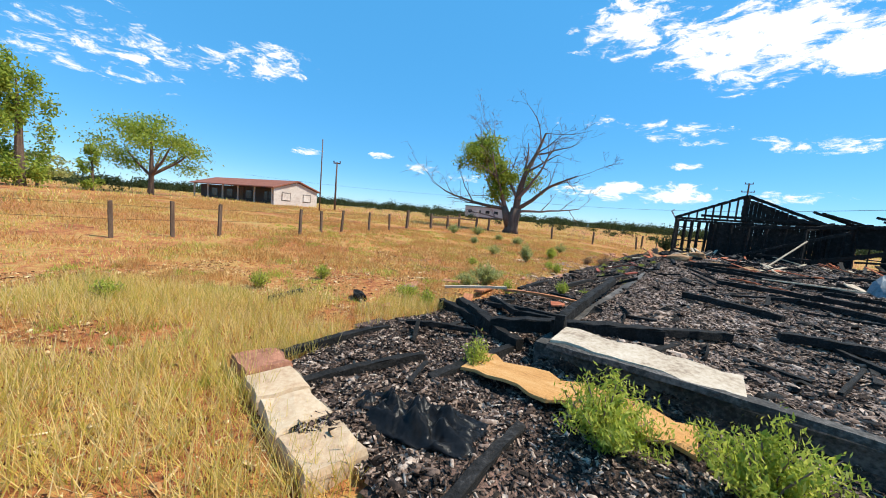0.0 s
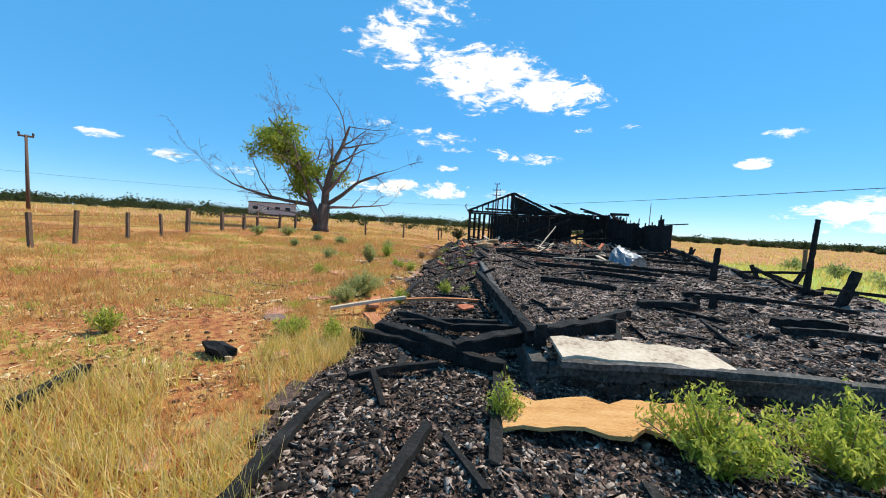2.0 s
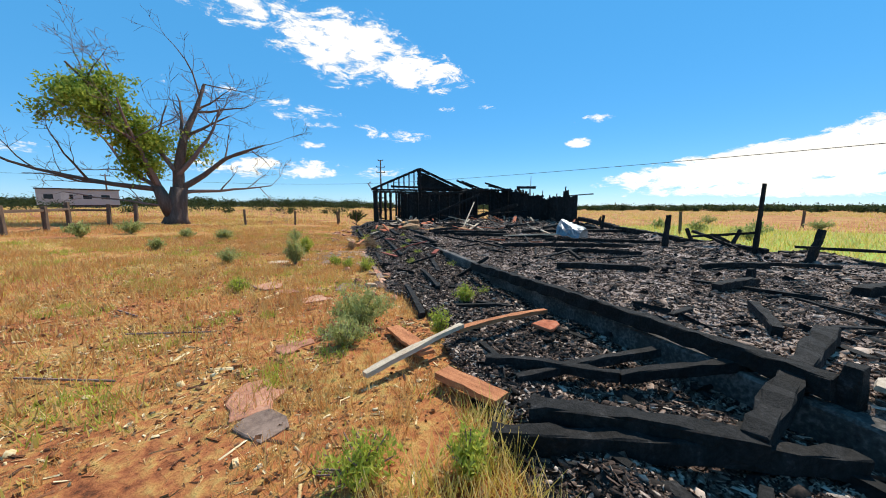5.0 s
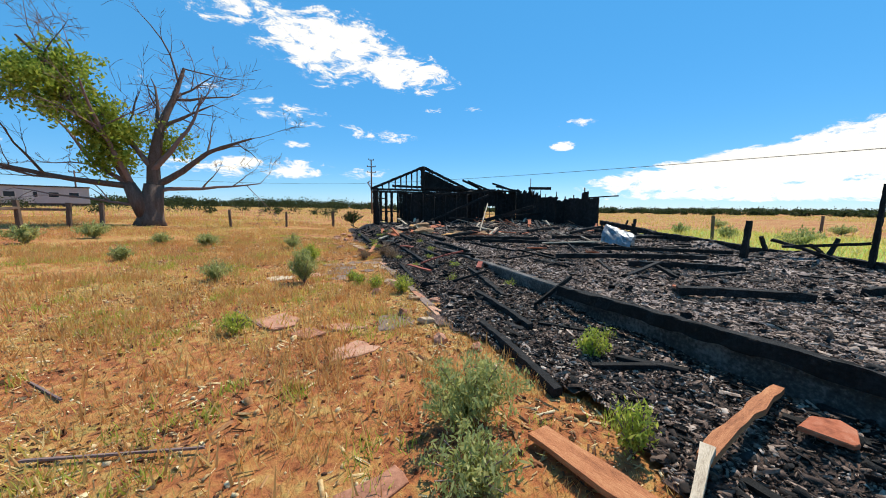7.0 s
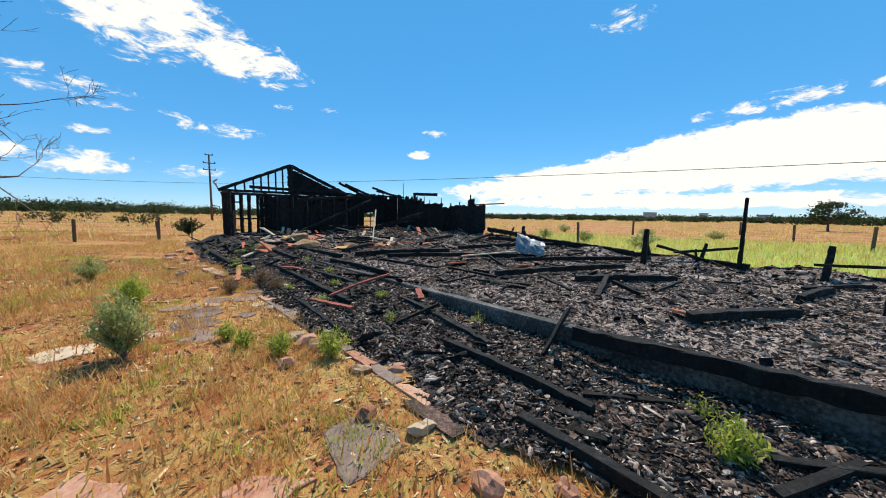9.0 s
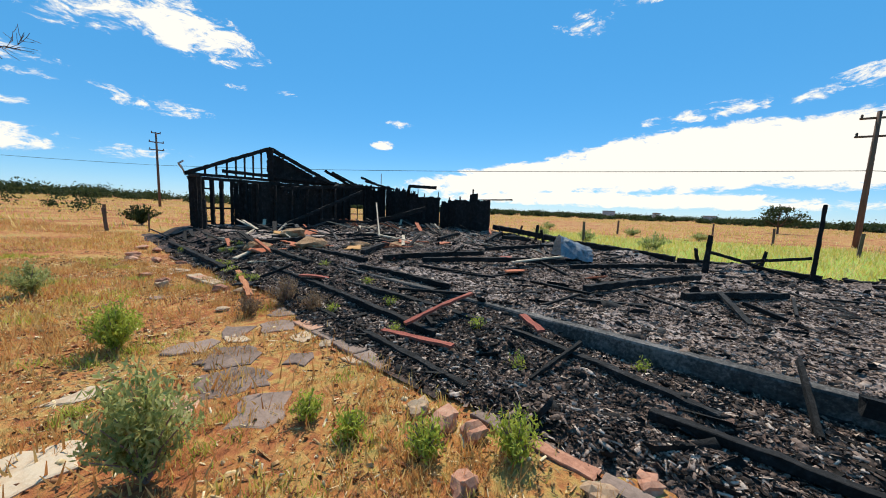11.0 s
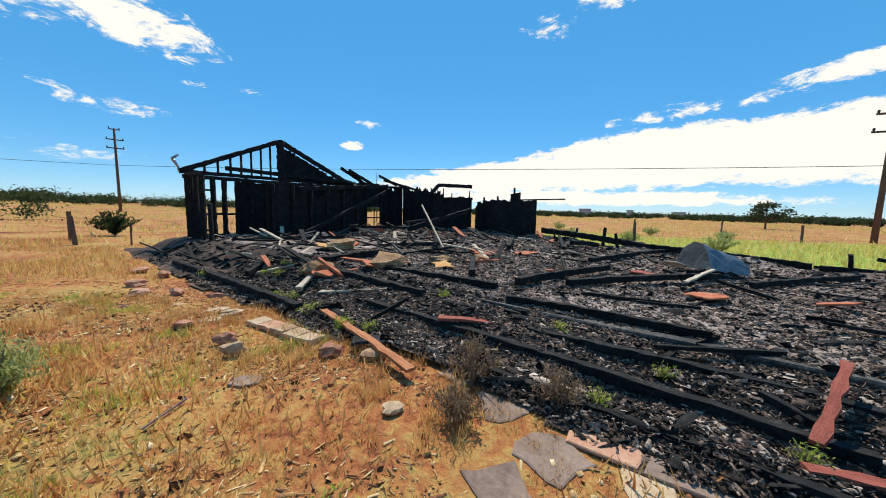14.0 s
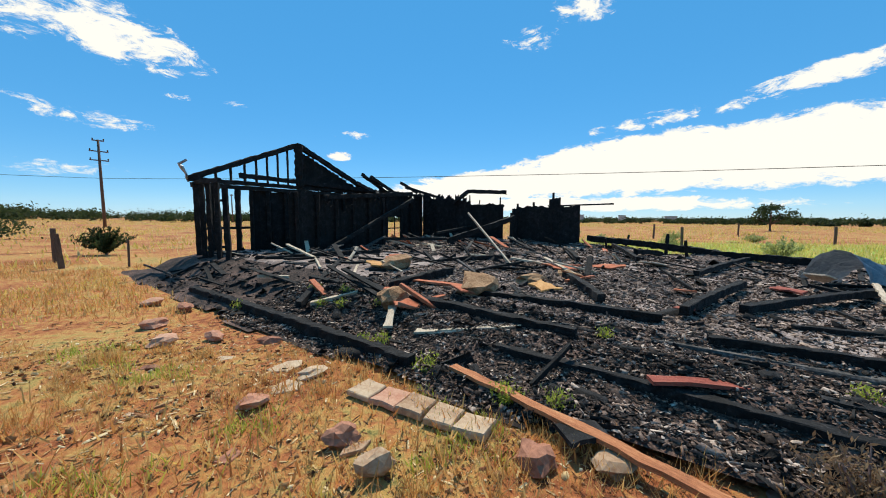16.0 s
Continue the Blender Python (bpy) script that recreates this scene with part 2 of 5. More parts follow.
SIDING = material("weathered_white_siding", [(0.32, 0.25, 0.21), (0.55, 0.49, 0.44), (0.68, 0.64, 0.60)], 1.0, 8, 0.9, 0.3)
# dark siding with porch shade put into its colour; also frames and skirting
DARKWALL = material("shaded_dark_siding", [(0.05, 0.04, 0.035), (0.10, 0.08, 0.07)], 1.0, 8, 0.9, 0.3)
TRAILER = material("pale_trailer_siding", [(0.38, 0.33, 0.31), (0.50, 0.45, 0.43)], 0.8, 6, 0.8, 0.1)
DARKGLASS = material("dark_window", [(0.02, 0.022, 0.025), (0.035, 0.038, 0.042)], 2, 8, 0.15, 0)


# ---- helpers of the build ----
def lie(x, y):
    """Height of the ground: flat by the ruin, a gentle rise to the north-west."""
    r = -0.6 * x + 0.8 * y
    return 1.4 * (1 - math.exp(-max(0.0, r - 8) / 30))


HOUSE = Matrix.Translation((1.84, 3.95, 0)) @ Matrix(((0.768, 0.64, 0, 0), (-0.64, 0.768, 0, 0), (0, 0, 1, 0), (0, 0, 0, 1)))
HOUSE_TURN = math.degrees(math.atan2(-0.64, 0.768))


def H(v, u, z=0.0):
    """From the ruin's own axes (v across, u along) to the world."""
    return HOUSE @ Vector((v, u, z))


def to_house(x, y):
    a, b = x - 1.84, y - 3.95
    return 0.768 * a - 0.64 * b, 0.64 * a + 0.768 * b


def debris_z(v, u):
    """Top of the burnt ground: a strip of cinders, then the ash on the slab."""
    n = noise.noise(Vector((v * 0.7, u * 0.7, 0))) * 0.05 + noise.noise(Vector((v * 2.6, u * 2.6, 5))) * 0.035
    on = min(1.0, max(0.0, (v + 0.05) / 0.12)) * min(1.0, max(0.0, (u + 0.25) / 0.2))
    heap = 0.17 * max(0.0, min(1.0, (u - 10) / 6)) * min(1.0, max(0, (v + 1.8) / 1.5))
    rib = (0.05 * math.sin(v * 7.5 + 1.6 * noise.noise(Vector((v, u * 0.5, 3)))) + 0.07 * noise.noise(Vector((v * 1.7, u * 1.3, 8)))) * (1 - on)
    bank = 0.2 * (1 - on) * max(0.0, min(1.0, (v + 1.1) / 0.9)) * max(0.0, min(1.0, (u - 5.0) / 3.5))
    berm = 0.16 * math.exp(-((v - back_edge(u) + 0.2) / 0.4) ** 2) * (0.6 + noise.noise(Vector((u * 0.8, 0, 6))))
    return 0.03 + n + 0.23 * on + heap + rib * 0.7 + berm + bank


def back_edge(u):
    """Where the burnt floor ends at the back."""
    return 10.0 - 0.3 * max(0.0, 14.6 - u)


def burnt(v, u):
    """Inside the burnt outline?"""
    e = 0.35 * noise.noise(Vector((v * 0.9, u * 0.9, 9)))
    return -1.85 + e < v < back_edge(u) + 0.4 + e and -2.35 + e < u < 23.4 + e


def shape(name, verts, faces, mat, smooth=False):
    me = bpy.data.meshes.new(name)
    me.from_pydata(verts, [], faces)
    me.materials.append(mat)
    if smooth:
        me.shade_smooth()
    return me


def part(name, bm, mat, parent=None, label="", smooth=False):
    me = bpy.data.meshes.new(name)
    bm.to_mesh(me)
    bm.free()
    me.materials.append(mat)
    if smooth:
        me.shade_smooth()
    ob = new(name, me)
    if parent is not None:
        ob.parent = parent
    if label:
        ob["label"] = label
    return ob


def empty(name, m, label, category, group="", kind=""):
    ob = new(name)
    ob.matrix_world = m
    return tagged(ob, label, category, group, kind)


def tube(bm, points, radii, sides=7, rough=0.0, rng=random, squash=1.0, cap=True):
    """A tapered, uneven tube along points."""
    rings = []
    n = len(points)
    prev = None
    for i, p in enumerate(points):
        d = (points[min(n - 1, i + 1)] - points[max(0, i - 1)]).normalized()
        ref = prev if prev is not None else (Vector((0, 0, 1)) if abs(d.z) < 0.9 else Vector((1, 0, 0)))
        a = (ref - d * ref.dot(d)).normalized()
        prev = a
        b = d.cross(a)
        ring = []
        for k in range(sides):
            t = 2 * math.pi * (k + 0.5) / sides
            r = radii[i] * (1 + rng.uniform(-rough, rough))
            ring.append(bm.verts.new(p + a * (math.cos(t) * r * squash) + b * (math.sin(t) * r)))
        rings.append(ring)
    for r0, r1 in zip(rings, rings[1:]):
        for k in range(sides):
            bm.faces.new((r0[k], r0[(k + 1) % sides], r1[(k + 1) % sides], r1[k]))
    if cap:
        bm.faces.new(list(reversed(rings[0])))
        bm.faces.new(rings[-1])


def timber(bm, a, b, w, h, rng, rough=0.12, step=0.16, bow=0.0, taper=1.0):
    """A burnt or weathered timber of w by h from a to b, with uneven faces."""
    a, b = Vector(a), Vector(b)
    d = b - a
    length = d.length
    d.normalize()
    up = Vector((0, 0, 1)) if abs(d.z) < 0.85 else Vector((0.64, 0.768, 0))
    s = d.cross(up).normalized()
    up = s.cross(d)
    n = max(2, int(length / step))
    rings = []
    for i in range(n + 1):
        f = i / n
        k = 1 + (taper - 1) * f
        c = a + d * (length * f) + up * (bow * math.sin(math.pi * f))
        ring = []
        for x, y in ((-.5, -.42), (-.42, -.5), (.42, -.5), (.5, -.42), (.5, .42), (.42, .5), (-.42, .5), (-.5, .42)):
            j = 1 + rng.uniform(-rough, rough)
            ring.append(bm.verts.new(c + s * (x * w * k * j) + up * (y * h * k * j) + d * rng.uniform(-.25, .25) * step * rough * 2))
        rings.append(ring)
    for r0, r1 in zip(rings, rings[1:]):
        for q in range(8):
            bm.faces.new((r0[q], r0[(q + 1) % 8], r1[(q + 1) % 8], r1[q]))
    bm.faces.new(list(reversed(rings[0])))
    bm.faces.new(rings[-1])


def timber_thing(name, a, b, w, h, mat, label, category, group="", seed=1, **kw):
    rng = random.Random(seed)
    bm = bmesh.new()
    timber(bm, a, b, w, h, rng, **kw)
    return tagged(part(name, bm, mat), label, category, group)


def stone(name, x, y, size, mat, label, seed, z=0.0, category="rock", group=""):
    rng = random.Random(seed)
    bm = bmesh.new()
    bmesh.ops.create_icosphere(bm, subdivisions=2, radius=0.5)
    o = Vector((rng.random() * 50, seed * 1.7, 0))
    for v in bm.verts:
        v.co *= 1 + 0.75 * noise.noise(v.co * 2.1 + o) + 0.3 * noise.noise(v.co * 5 + o)
        v.co = Vector((round(v.co.x * 5) / 5 * 0.6 + v.co.x * 0.4, v.co.y, round(v.co.z * 4) / 4 * 0.6 + v.co.z * 0.4))
        v.co = Vector((v.co.x * size[0], v.co.y * size[1], v.co.z * size[2] + size[2] * 0.38))
    ob = part(name, bm, mat)
    ob.matrix_world = pose(x, y, z, rng.uniform(-8, 8), rng.uniform(-8, 8), rng.uniform(0, 360))
    return tagged(ob, label, category, group)


def slab_bm(outline, thick, rng, rough=0.02):
    """A broken flat slab: outline in x, y; chamfered rim."""
    bm = bmesh.new()
    fine = []
    for (x0, y0), (x1, y1) in zip(outline, outline[1:] + outline[:1]):
        n = max(1, int(math.hypot(x1 - x0, y1 - y0) / 0.09))
        for i in range(n):
            f = i / n
            fine.append((x0 + (x1 - x0) * f + rng.uniform(-rough, rough), y0 + (y1 - y0) * f + rng.uniform(-rough, rough)))
    cx, cy = sum(p[0] for p in fine) / len(fine), sum(p[1] for p in fine) / len(fine)
    low = [bm.verts.new((x, y, 0)) for x, y in fine]
    mid = [bm.verts.new((x, y, thick * 0.75)) for x, y in fine]
    top = [bm.verts.new((cx + (x - cx) * 0.94, cy + (y - cy) * 0.94, thick + rng.uniform(-.1, .1) * thick)) for x, y in fine]
    n = len(fine)
    for a, b in ((low, mid), (mid, top)):
        for i in range(n):
            bm.faces.new((a[i], a[(i + 1) % n], b[(i + 1) % n], b[i]))
    bm.faces.new(list(reversed(low)))
    bm.faces.new(top)
    return bm


def slab(name, v, u, lv, lu, thick, mat, label, seed, z=0.0, turn=0.0, tilt=(0, 0), category="flagstone", group="", parent=None, rough=0.02):
    rng = random.Random(seed)
    k = rng.randint(4, 6)
    outline = []
    for i in range(k):
        t = 2 * math.pi * (i + rng.uniform(-.25, .25)) / k
        c, s = math.cos(t), math.sin(t)
        q = 1 / max(abs(c), abs(s)) * rng.uniform(0.8, 1.0)
        outline.append((c * q * lv / 2, s * q * lu / 2))
    ob = part(name, slab_bm(outline, thick, rng, rough), mat, parent)
    p = H(v, u, z)
    m = pose(p.x, p.y, p.z, tilt[0], tilt[1], HOUSE_TURN + turn)
    ob.matrix_world = m
    return tagged(ob, label, category, group) if parent is None else ob


def leaves_mesh(name, centres, size, mat, rng, stretch=1.0, up=0.0):
    """Small two-sided leaf quads round the given centres."""
    n = len(centres)
    c = np.array(centres, dtype=float)
    a = rng.normal(size=(n, 3))
    a[:, 2] += up
    a /= np.linalg.norm(a, axis=1)[:, None]
    b = np.cross(a, rng.normal(size=(n, 3)))
    b /= np.linalg.norm(b, axis=1)[:, None] + 1e-9
    s = size * rng.uniform(0.6, 1.4, (n, 1))
    a, b = a * s * stretch, b * s * 0.5
    return raw_quads(name, np.stack([c - a, c + b, c + a, c - b], 1), mat)


def raw_quads(name, q, mat):
    """A mesh from an array of quads (n, 4, 3)."""
    n = len(q)
    me = bpy.data.meshes.new(name)
    me.vertices.add(n * 4)
    me.vertices.foreach_set("co", q.reshape(-1).astype(np.float32))
    me.loops.add(n * 4)
    me.loops.foreach_set("vertex_index", np.arange(n * 4, dtype=np.int32))
    me.polygons.add(n)
    me.polygons.foreach_set("loop_start", np.arange(0, n * 4, 4, dtype=np.int32))
    me.materials.append(mat)
    me.update(calc_edges=True)
    return me


def blades(name, base, height, width, lean, mat, rng):
    """Tapered grass blades: one quad each, leaning and narrowing."""
    n = len(base)
    t = rng.uniform(0, 2 * np.pi, n)
    side = np.stack([np.cos(t), np.sin(t), np.zeros(n)], 1) * width[:, None]
    a2 = rng.uniform(0, 2 * np.pi, n)
    d = np.stack([np.cos(a2) * lean, np.sin(a2) * lean, np.ones(n)], 1)
    d /= np.linalg.norm(d, axis=1)[:, None]
    top = base + d * height[:, None]
    return raw_quads(name, np.stack([base - side, base + side, top + side * 0.25, top - side * 0.25], 1), mat)


# ---- ground ----
def build_ground():
    xs = sorted(set([-900, -600, -400, -250] + list(range(-160, -40, 12)) + [x * 0.8 for x in range(-50, 64)] + list(range(52, 170, 12)) + [250, 400, 600, 900]))
    ys = xs
    verts, faces = [], []
    for y in ys:
        for x in xs:
            z = lie(x, y)
            if abs(x) < 40 and abs(y) < 40:
                z += 0.03 * noise.noise(Vector((x * 0.6, y * 0.6, 2)))
            v, u = to_house(x, y)
            if -1.2 < v < back_edge(u) - 0.4 and -1.6 < u < 22.6:
                z -= 0.12
            verts.append((x, y, z))
    n = len(xs)
    for j in range(n - 1):
        for i in range(n - 1):
            faces.append((j * n + i, j * n + i + 1, (j + 1) * n + i + 1, (j + 1) * n + i))
    g = new("ground", shape("ground", verts, faces, SOIL, True))
    tagged(g, "dry red earth with patches of straw-coloured grass", "ground", kind="structure")


build_ground()


def build_burnt():
    step = 0.11
    nv, nu = int(13.2 / step), int(27.0 / step)
    for name, mat, pick, label in (("ash_floor", ASH, lambda v, u: v > 0.0 and u > -0.1, "grey ash and charcoal covering the burnt floor slab"),
                                   ("cinder_strip", CINDER, lambda v, u: not (v > 0.0 and u > -0.1), "black cinders and scorched earth beside the foundation")):
        verts, faces, ids = [], [], {}
        for j in range(nu):
            for i in range(nv):
                v, u = -2.4 + i * step, -2.8 + j * step
                if not (burnt(v + step / 2, u + step / 2) and pick(v + step / 2, u + step / 2)):
                    continue
                ring = []
                for a, b in ((0, 0), (1, 0), (1, 1), (0, 1)):
                    key = (i + a, j + b)
                    if key not in ids:
                        vv, uu = v + a * step, u + b * step
                        ids[key] = len(verts)
                        edge = min(1.0, max(0.0, min(vv + 1.9, uu + 2.4, 23.4 - uu) / 0.5))
                        p = H(vv, uu, debris_z(vv, uu) * (0.3 + 0.7 * edge) + 0.022)
                        verts.append(p)
                    ring.append(ids[key])
                faces.append(ring)
        tagged(new(name, shape(name, verts, faces, mat, False)), label, "burnt ground", kind="structure")


build_burnt()


def build_foundation():
    rng = random.Random(4)
    root = empty("foundation", HOUSE, "soot-stained concrete foundation wall edging the burnt floor", "foundation", kind="structure")
    for a, b in (((-0.02, -0.15, 0.12), (-0.02, 13.6, 0.15)), ((0.07, -0.12, 0.11), (5.7, -0.12, 0.11)), ((5.75, 0.0, 0.11), (9.95, 14.3, 0.11))):
        bm = bmesh.new()
        timber(bm, a, b, 0.15, 0.27, rng, 0.025, 0.6)
        part("wall", bm, CONCRETE, root)


build_foundation()


# ---- the standing part of the burnt house ----
def wall_boards(root, a, b, low, high, seed, w=0.2, skip=0.04, ragged=0.12):
    """Charred vertical boards that close a stretch of wall."""
    rng = random.Random(seed)
    va, vb = Vector((*a, 0)), Vector((*b, 0))
    d = (vb - va).normalized()
    side = d.cross(Vector((0, 0, 1)))
    m = max(1, int((vb - va).length / w))
    for i in range(m):
        if rng.random() < skip:
            continue
        f0, f1 = i / m, (i + 1) / m - 0.0012
        p0, p1 = va.lerp(vb, f0), va.lerp(vb, f1)
        z0, z1 = low + rng.uniform(0, ragged), high((f0 + f1) / 2) - rng.uniform(0, ragged)
        o = side * (0.07 + rng.uniform(0, 0.012))
        t = side * 0.022
        bm = bmesh.new()
        jag = [rng.uniform(-ragged, ragged) * 0.5 for _ in range(3)]
        cols = []
        for k, p in enumerate((p0, p0.lerp(p1, .5), p1)):
            cols.append([bm.verts.new(p + o + q + Vector((0, 0, z))) for q, z in ((t * 0, z0 + jag[k]), (t, z0 + jag[k]), (t, z1 + jag[k]), (t * 0, z1 + jag[k]))])
        for c0, c1 in zip(cols, cols[1:]):
            for q in range(4):
                bm.faces.new((c0[q], c1[q], c1[(q + 1) % 4], c0[(q + 1) % 4]))
        bm.faces.new(cols[0])
        bm.faces.new(list(reversed(cols[-1])))
        part("board", bm, CHAR, root)


def build_gable():
    rng = random.Random(11)
    GU = 22.5
    # end wall below the gable
    root = empty("gable_wall", HOUSE, "charred timber gable end wall with bare studs", "burnt wall")
    for v in (-0.1, 0.28, 0.62, 0.95, 1.35, 1.9, 2.5, 3.1, 3.7, 4.3, 4.9, 5.5, 6.1):
        bm = bmesh.new()
        timber(bm, (v, GU, 0.05), (v + rng.uniform(-.03, .03), GU, 2.34), 0.13 if v < 1 else 0.1, 0.13, rng, 0.16, 0.14)
        part("stud", bm, CHAR, root)
    wall_boards(root, (6.3, GU), (1.45, GU), 0.05, lambda f: 2.45, 21)
    for z in (2.36, 2.5):
        bm = bmesh.new()
        timber(bm, (-0.22, GU, z), (6.3, GU, z), 0.14, 0.12, rng, 0.15)
        part("top_plate", bm, CHAR, root)
    for z, e in ((1.15, 1.4), (0.6, 0.7), (1.95, 0.65)):
        bm = bmesh.new()
        timber(bm, (-0.1, GU, z), (e, GU, z), 0.06, 0.07, rng, 0.2)
        part("noggin", bm, CHAR, root)
    # the gable's frame
    def slope(v):
        return 2.5 + 1.42 * (1 - abs(v - 3.0) / 3.3)
    for v in (0.4, 0.8, 1.2, 1.55, 1.9, 2.25, 2.6):
        bm = bmesh.new()
        timber(bm, (v, GU, 2.5), (v, GU, slope(v) - .05), 0.055, 0.09, rng, 0.16, 0.14)
        part("gable_stud", bm, CHAR, root)
    for a, b in (((-0.3, 2.5), (3.0, 3.95)), ((3.0, 3.95), (6.4, 2.5))):
        bm = bmesh.new()
        timber(bm, (a[0], GU, a[1]), (b[0], GU, b[1]), 0.15, 0.15, rng, 0.2, 0.12)
        part("rafter", bm, CHAR, root)
    wall_boards(root, (6.2, GU), (2.95, GU), 2.4, lambda f: slope(6.2 + (2.95 - 6.2) * f) - .06, 22, 0.18, 0.02, 0.06)
    bm = bmesh.new()
    timber(bm, (2.95, GU - .1, 2.5), (2.95, GU - .1, 3.95), 0.24, 0.14, rng, 0.25, 0.1)
    part("king_post", bm, CHAR, root)
    bm = bmesh.new()
    timber(bm, (1.0, GU - .1, 2.72), (6.0, GU - .1, 2.62), 0.1, 0.14, rng, 0.2, 0.12)
    part("tie_beam", bm, CHAR, root)
    # side stubs of the long wall behind the corner
    side = empty("corner_wall", HOUSE, "charred open stud wall at the house corner", "burnt wall")
    for u in (22.1, 21.7, 21.2, 20.7):
        bm = bmesh.new()
        timber(bm, (-0.12, u, 0.05), (-0.12, u, 2.34 if u > 21 else 1.5), 0.1, 0.12, rng, 0.18, 0.14)
        part("stud", bm, CHAR, side)
    bm = bmesh.new()
    timber(bm, (-0.12, 22.5, 2.42), (-0.12, 21.0, 2.4), 0.1, 0.1, rng, 0.18, 0.14)
    part("top_plate", bm, CHAR, side)
    bm = bmesh.new()
    timber(bm, (-0.12, 22.5, 0.1), (-0.12, 19.5, 0.1), 0.12, 0.14, rng, 0.18, 0.14)
    part("sill", bm, CHAR, side)
    # inner cross wall, closer, lower
    cross = empty("inner_wall", HOUSE, "charred inner partition wall with a window hole", "burnt wall")
    wall_boards(cross, (5.3, 20.6), (1.5, 20.6), 0.1, lambda f: 2.1 + 0.2 * math.sin(f * 9), 23, 0.2, 0.05, 0.2)
    for v in (1.7, 2.4, 3.1, 3.8, 4.5, 5.2):
        bm = bmesh.new()
        timber(bm, (v, 20.6, 0.1), (v, 20.6, 2.2), 0.09, 0.11, rng, 0.18, 0.14)
        part("stud", bm, CHAR, cross)
    # rest of the end wall, to the back corner
    rest = empty("end_wall", HOUSE, "charred end wall with splintered top", "burnt wall")
    wall_boards(rest, (9.9, GU), (8.25, GU), 0.1, lambda f: 2.7 + 0.1 * math.sin(f * 11), 24, 0.2, 0.02, 0.18)
    wall_boards(rest, (7.35, GU), (6.3, GU), 0.1, lambda f: 2.75, 25, 0.2, 0.0, 0.1)
    wall_boards(rest, (8.25, GU), (7.35, GU), 0.1, lambda f: 0.5, 31, 0.2, 0.0, 0.02)
    wall_boards(rest, (8.25, GU), (7.35, GU), 1.5, lambda f: 2.72, 32, 0.2, 0.0, 0.04)
    for a, b in (((7.8, 0.5), (7.8, 1.5)), ((7.35, 1.0), (8.25, 1.0))):
        bm = bmesh.new()
        timber(bm, (a[0], GU, a[1]), (b[0], GU, b[1]), 0.05, 0.05, rng, 0.1)
        part("window_bar", bm, CHAR, rest)
    for v in (6.4, 6.9, 7.3, 8.3, 9.0, 9.8):
        bm = bmesh.new()
        timber(bm, (v, GU, 0.1), (v, GU, 2.55), 0.09, 0.11, rng, 0.18, 0.14)
        part("stud", bm, CHAR, rest)
    bm = bmesh.new()
    timber(bm, (6.3, GU, 2.55), (10.0, GU, 2.6), 0.1, 0.12, rng, 0.18, 0.14)
    part("top_plate", bm, CHAR, rest)
    # long back wall
    back = empty("back_wall", HOUSE, "charred long back wall with ragged boards", "burnt wall")
    wall_boards(back, (9.9, 22.4), (9.9, 19.6), 0.1, lambda f: 2.75 - 0.3 * f, 26, 0.2, 0.02, 0.2)
    wall_boards(back, (9.9, 19.6), (9.9, 17.95), 0.1, lambda f: 2.12, 27, 0.2, 0.0, 0.06)
    u = 22.3
    while u > 17.9:
        bm = bmesh.new()
        timber(bm, (9.9, u, 0.1), (9.9, u, 2.3 + rng.uniform(-.15, .3)), 0.08, 0.1, rng, 0.2, 0.14, taper=0.5)
        part("stud", bm, CHAR, back)
        u -= 0.52
    bm = bmesh.new()
    timber(bm, (9.85, 22.4, 2.1), (9.85, 17.95, 2.02), 0.08, 0.1, rng, 0.2, 0.14)
    part("top_plate", bm, CHAR, back)
    block = empty("corner_block", HOUSE, "charred corner of a room with splintered boards", "burnt wall")
    wall_boards(block, (9.9, 17.35), (9.9, 14.75), 0.1, lambda f: 1.95 + (0.36 if 0.5 < f < 0.66 else 0.05), 28, 0.2, 0.0, 0.06)
    wall_boards(block, (9.2, 17.35), (9.9, 17.35), 0.1, lambda f: 1.9, 30, 0.2, 0.05, 0.1)
    for vv, uu, z in ((9.85, 17.3, 2.1), (9.85, 16.6, 2.15), (9.85, 15.8, 2.5), (9.85, 15.55, 2.3), (9.85, 14.8, 1.98), (9.2, 17.3, 1.7)):
        bm = bmesh.new()
        timber(bm, (vv, uu, 0.1), (vv, uu, z), 0.1, 0.12, rng, 0.2, 0.14, taper=0.6)
        part("stud", bm, CHAR, block)
    bm = bmesh.new()
    timber(bm, (9.85, 16.0, 1.98), (9.85, 13.6, 2.02), 0.05, 0.05, rng, 0.2, 0.14)
    part("loose_rail", bm, CHAR, block)
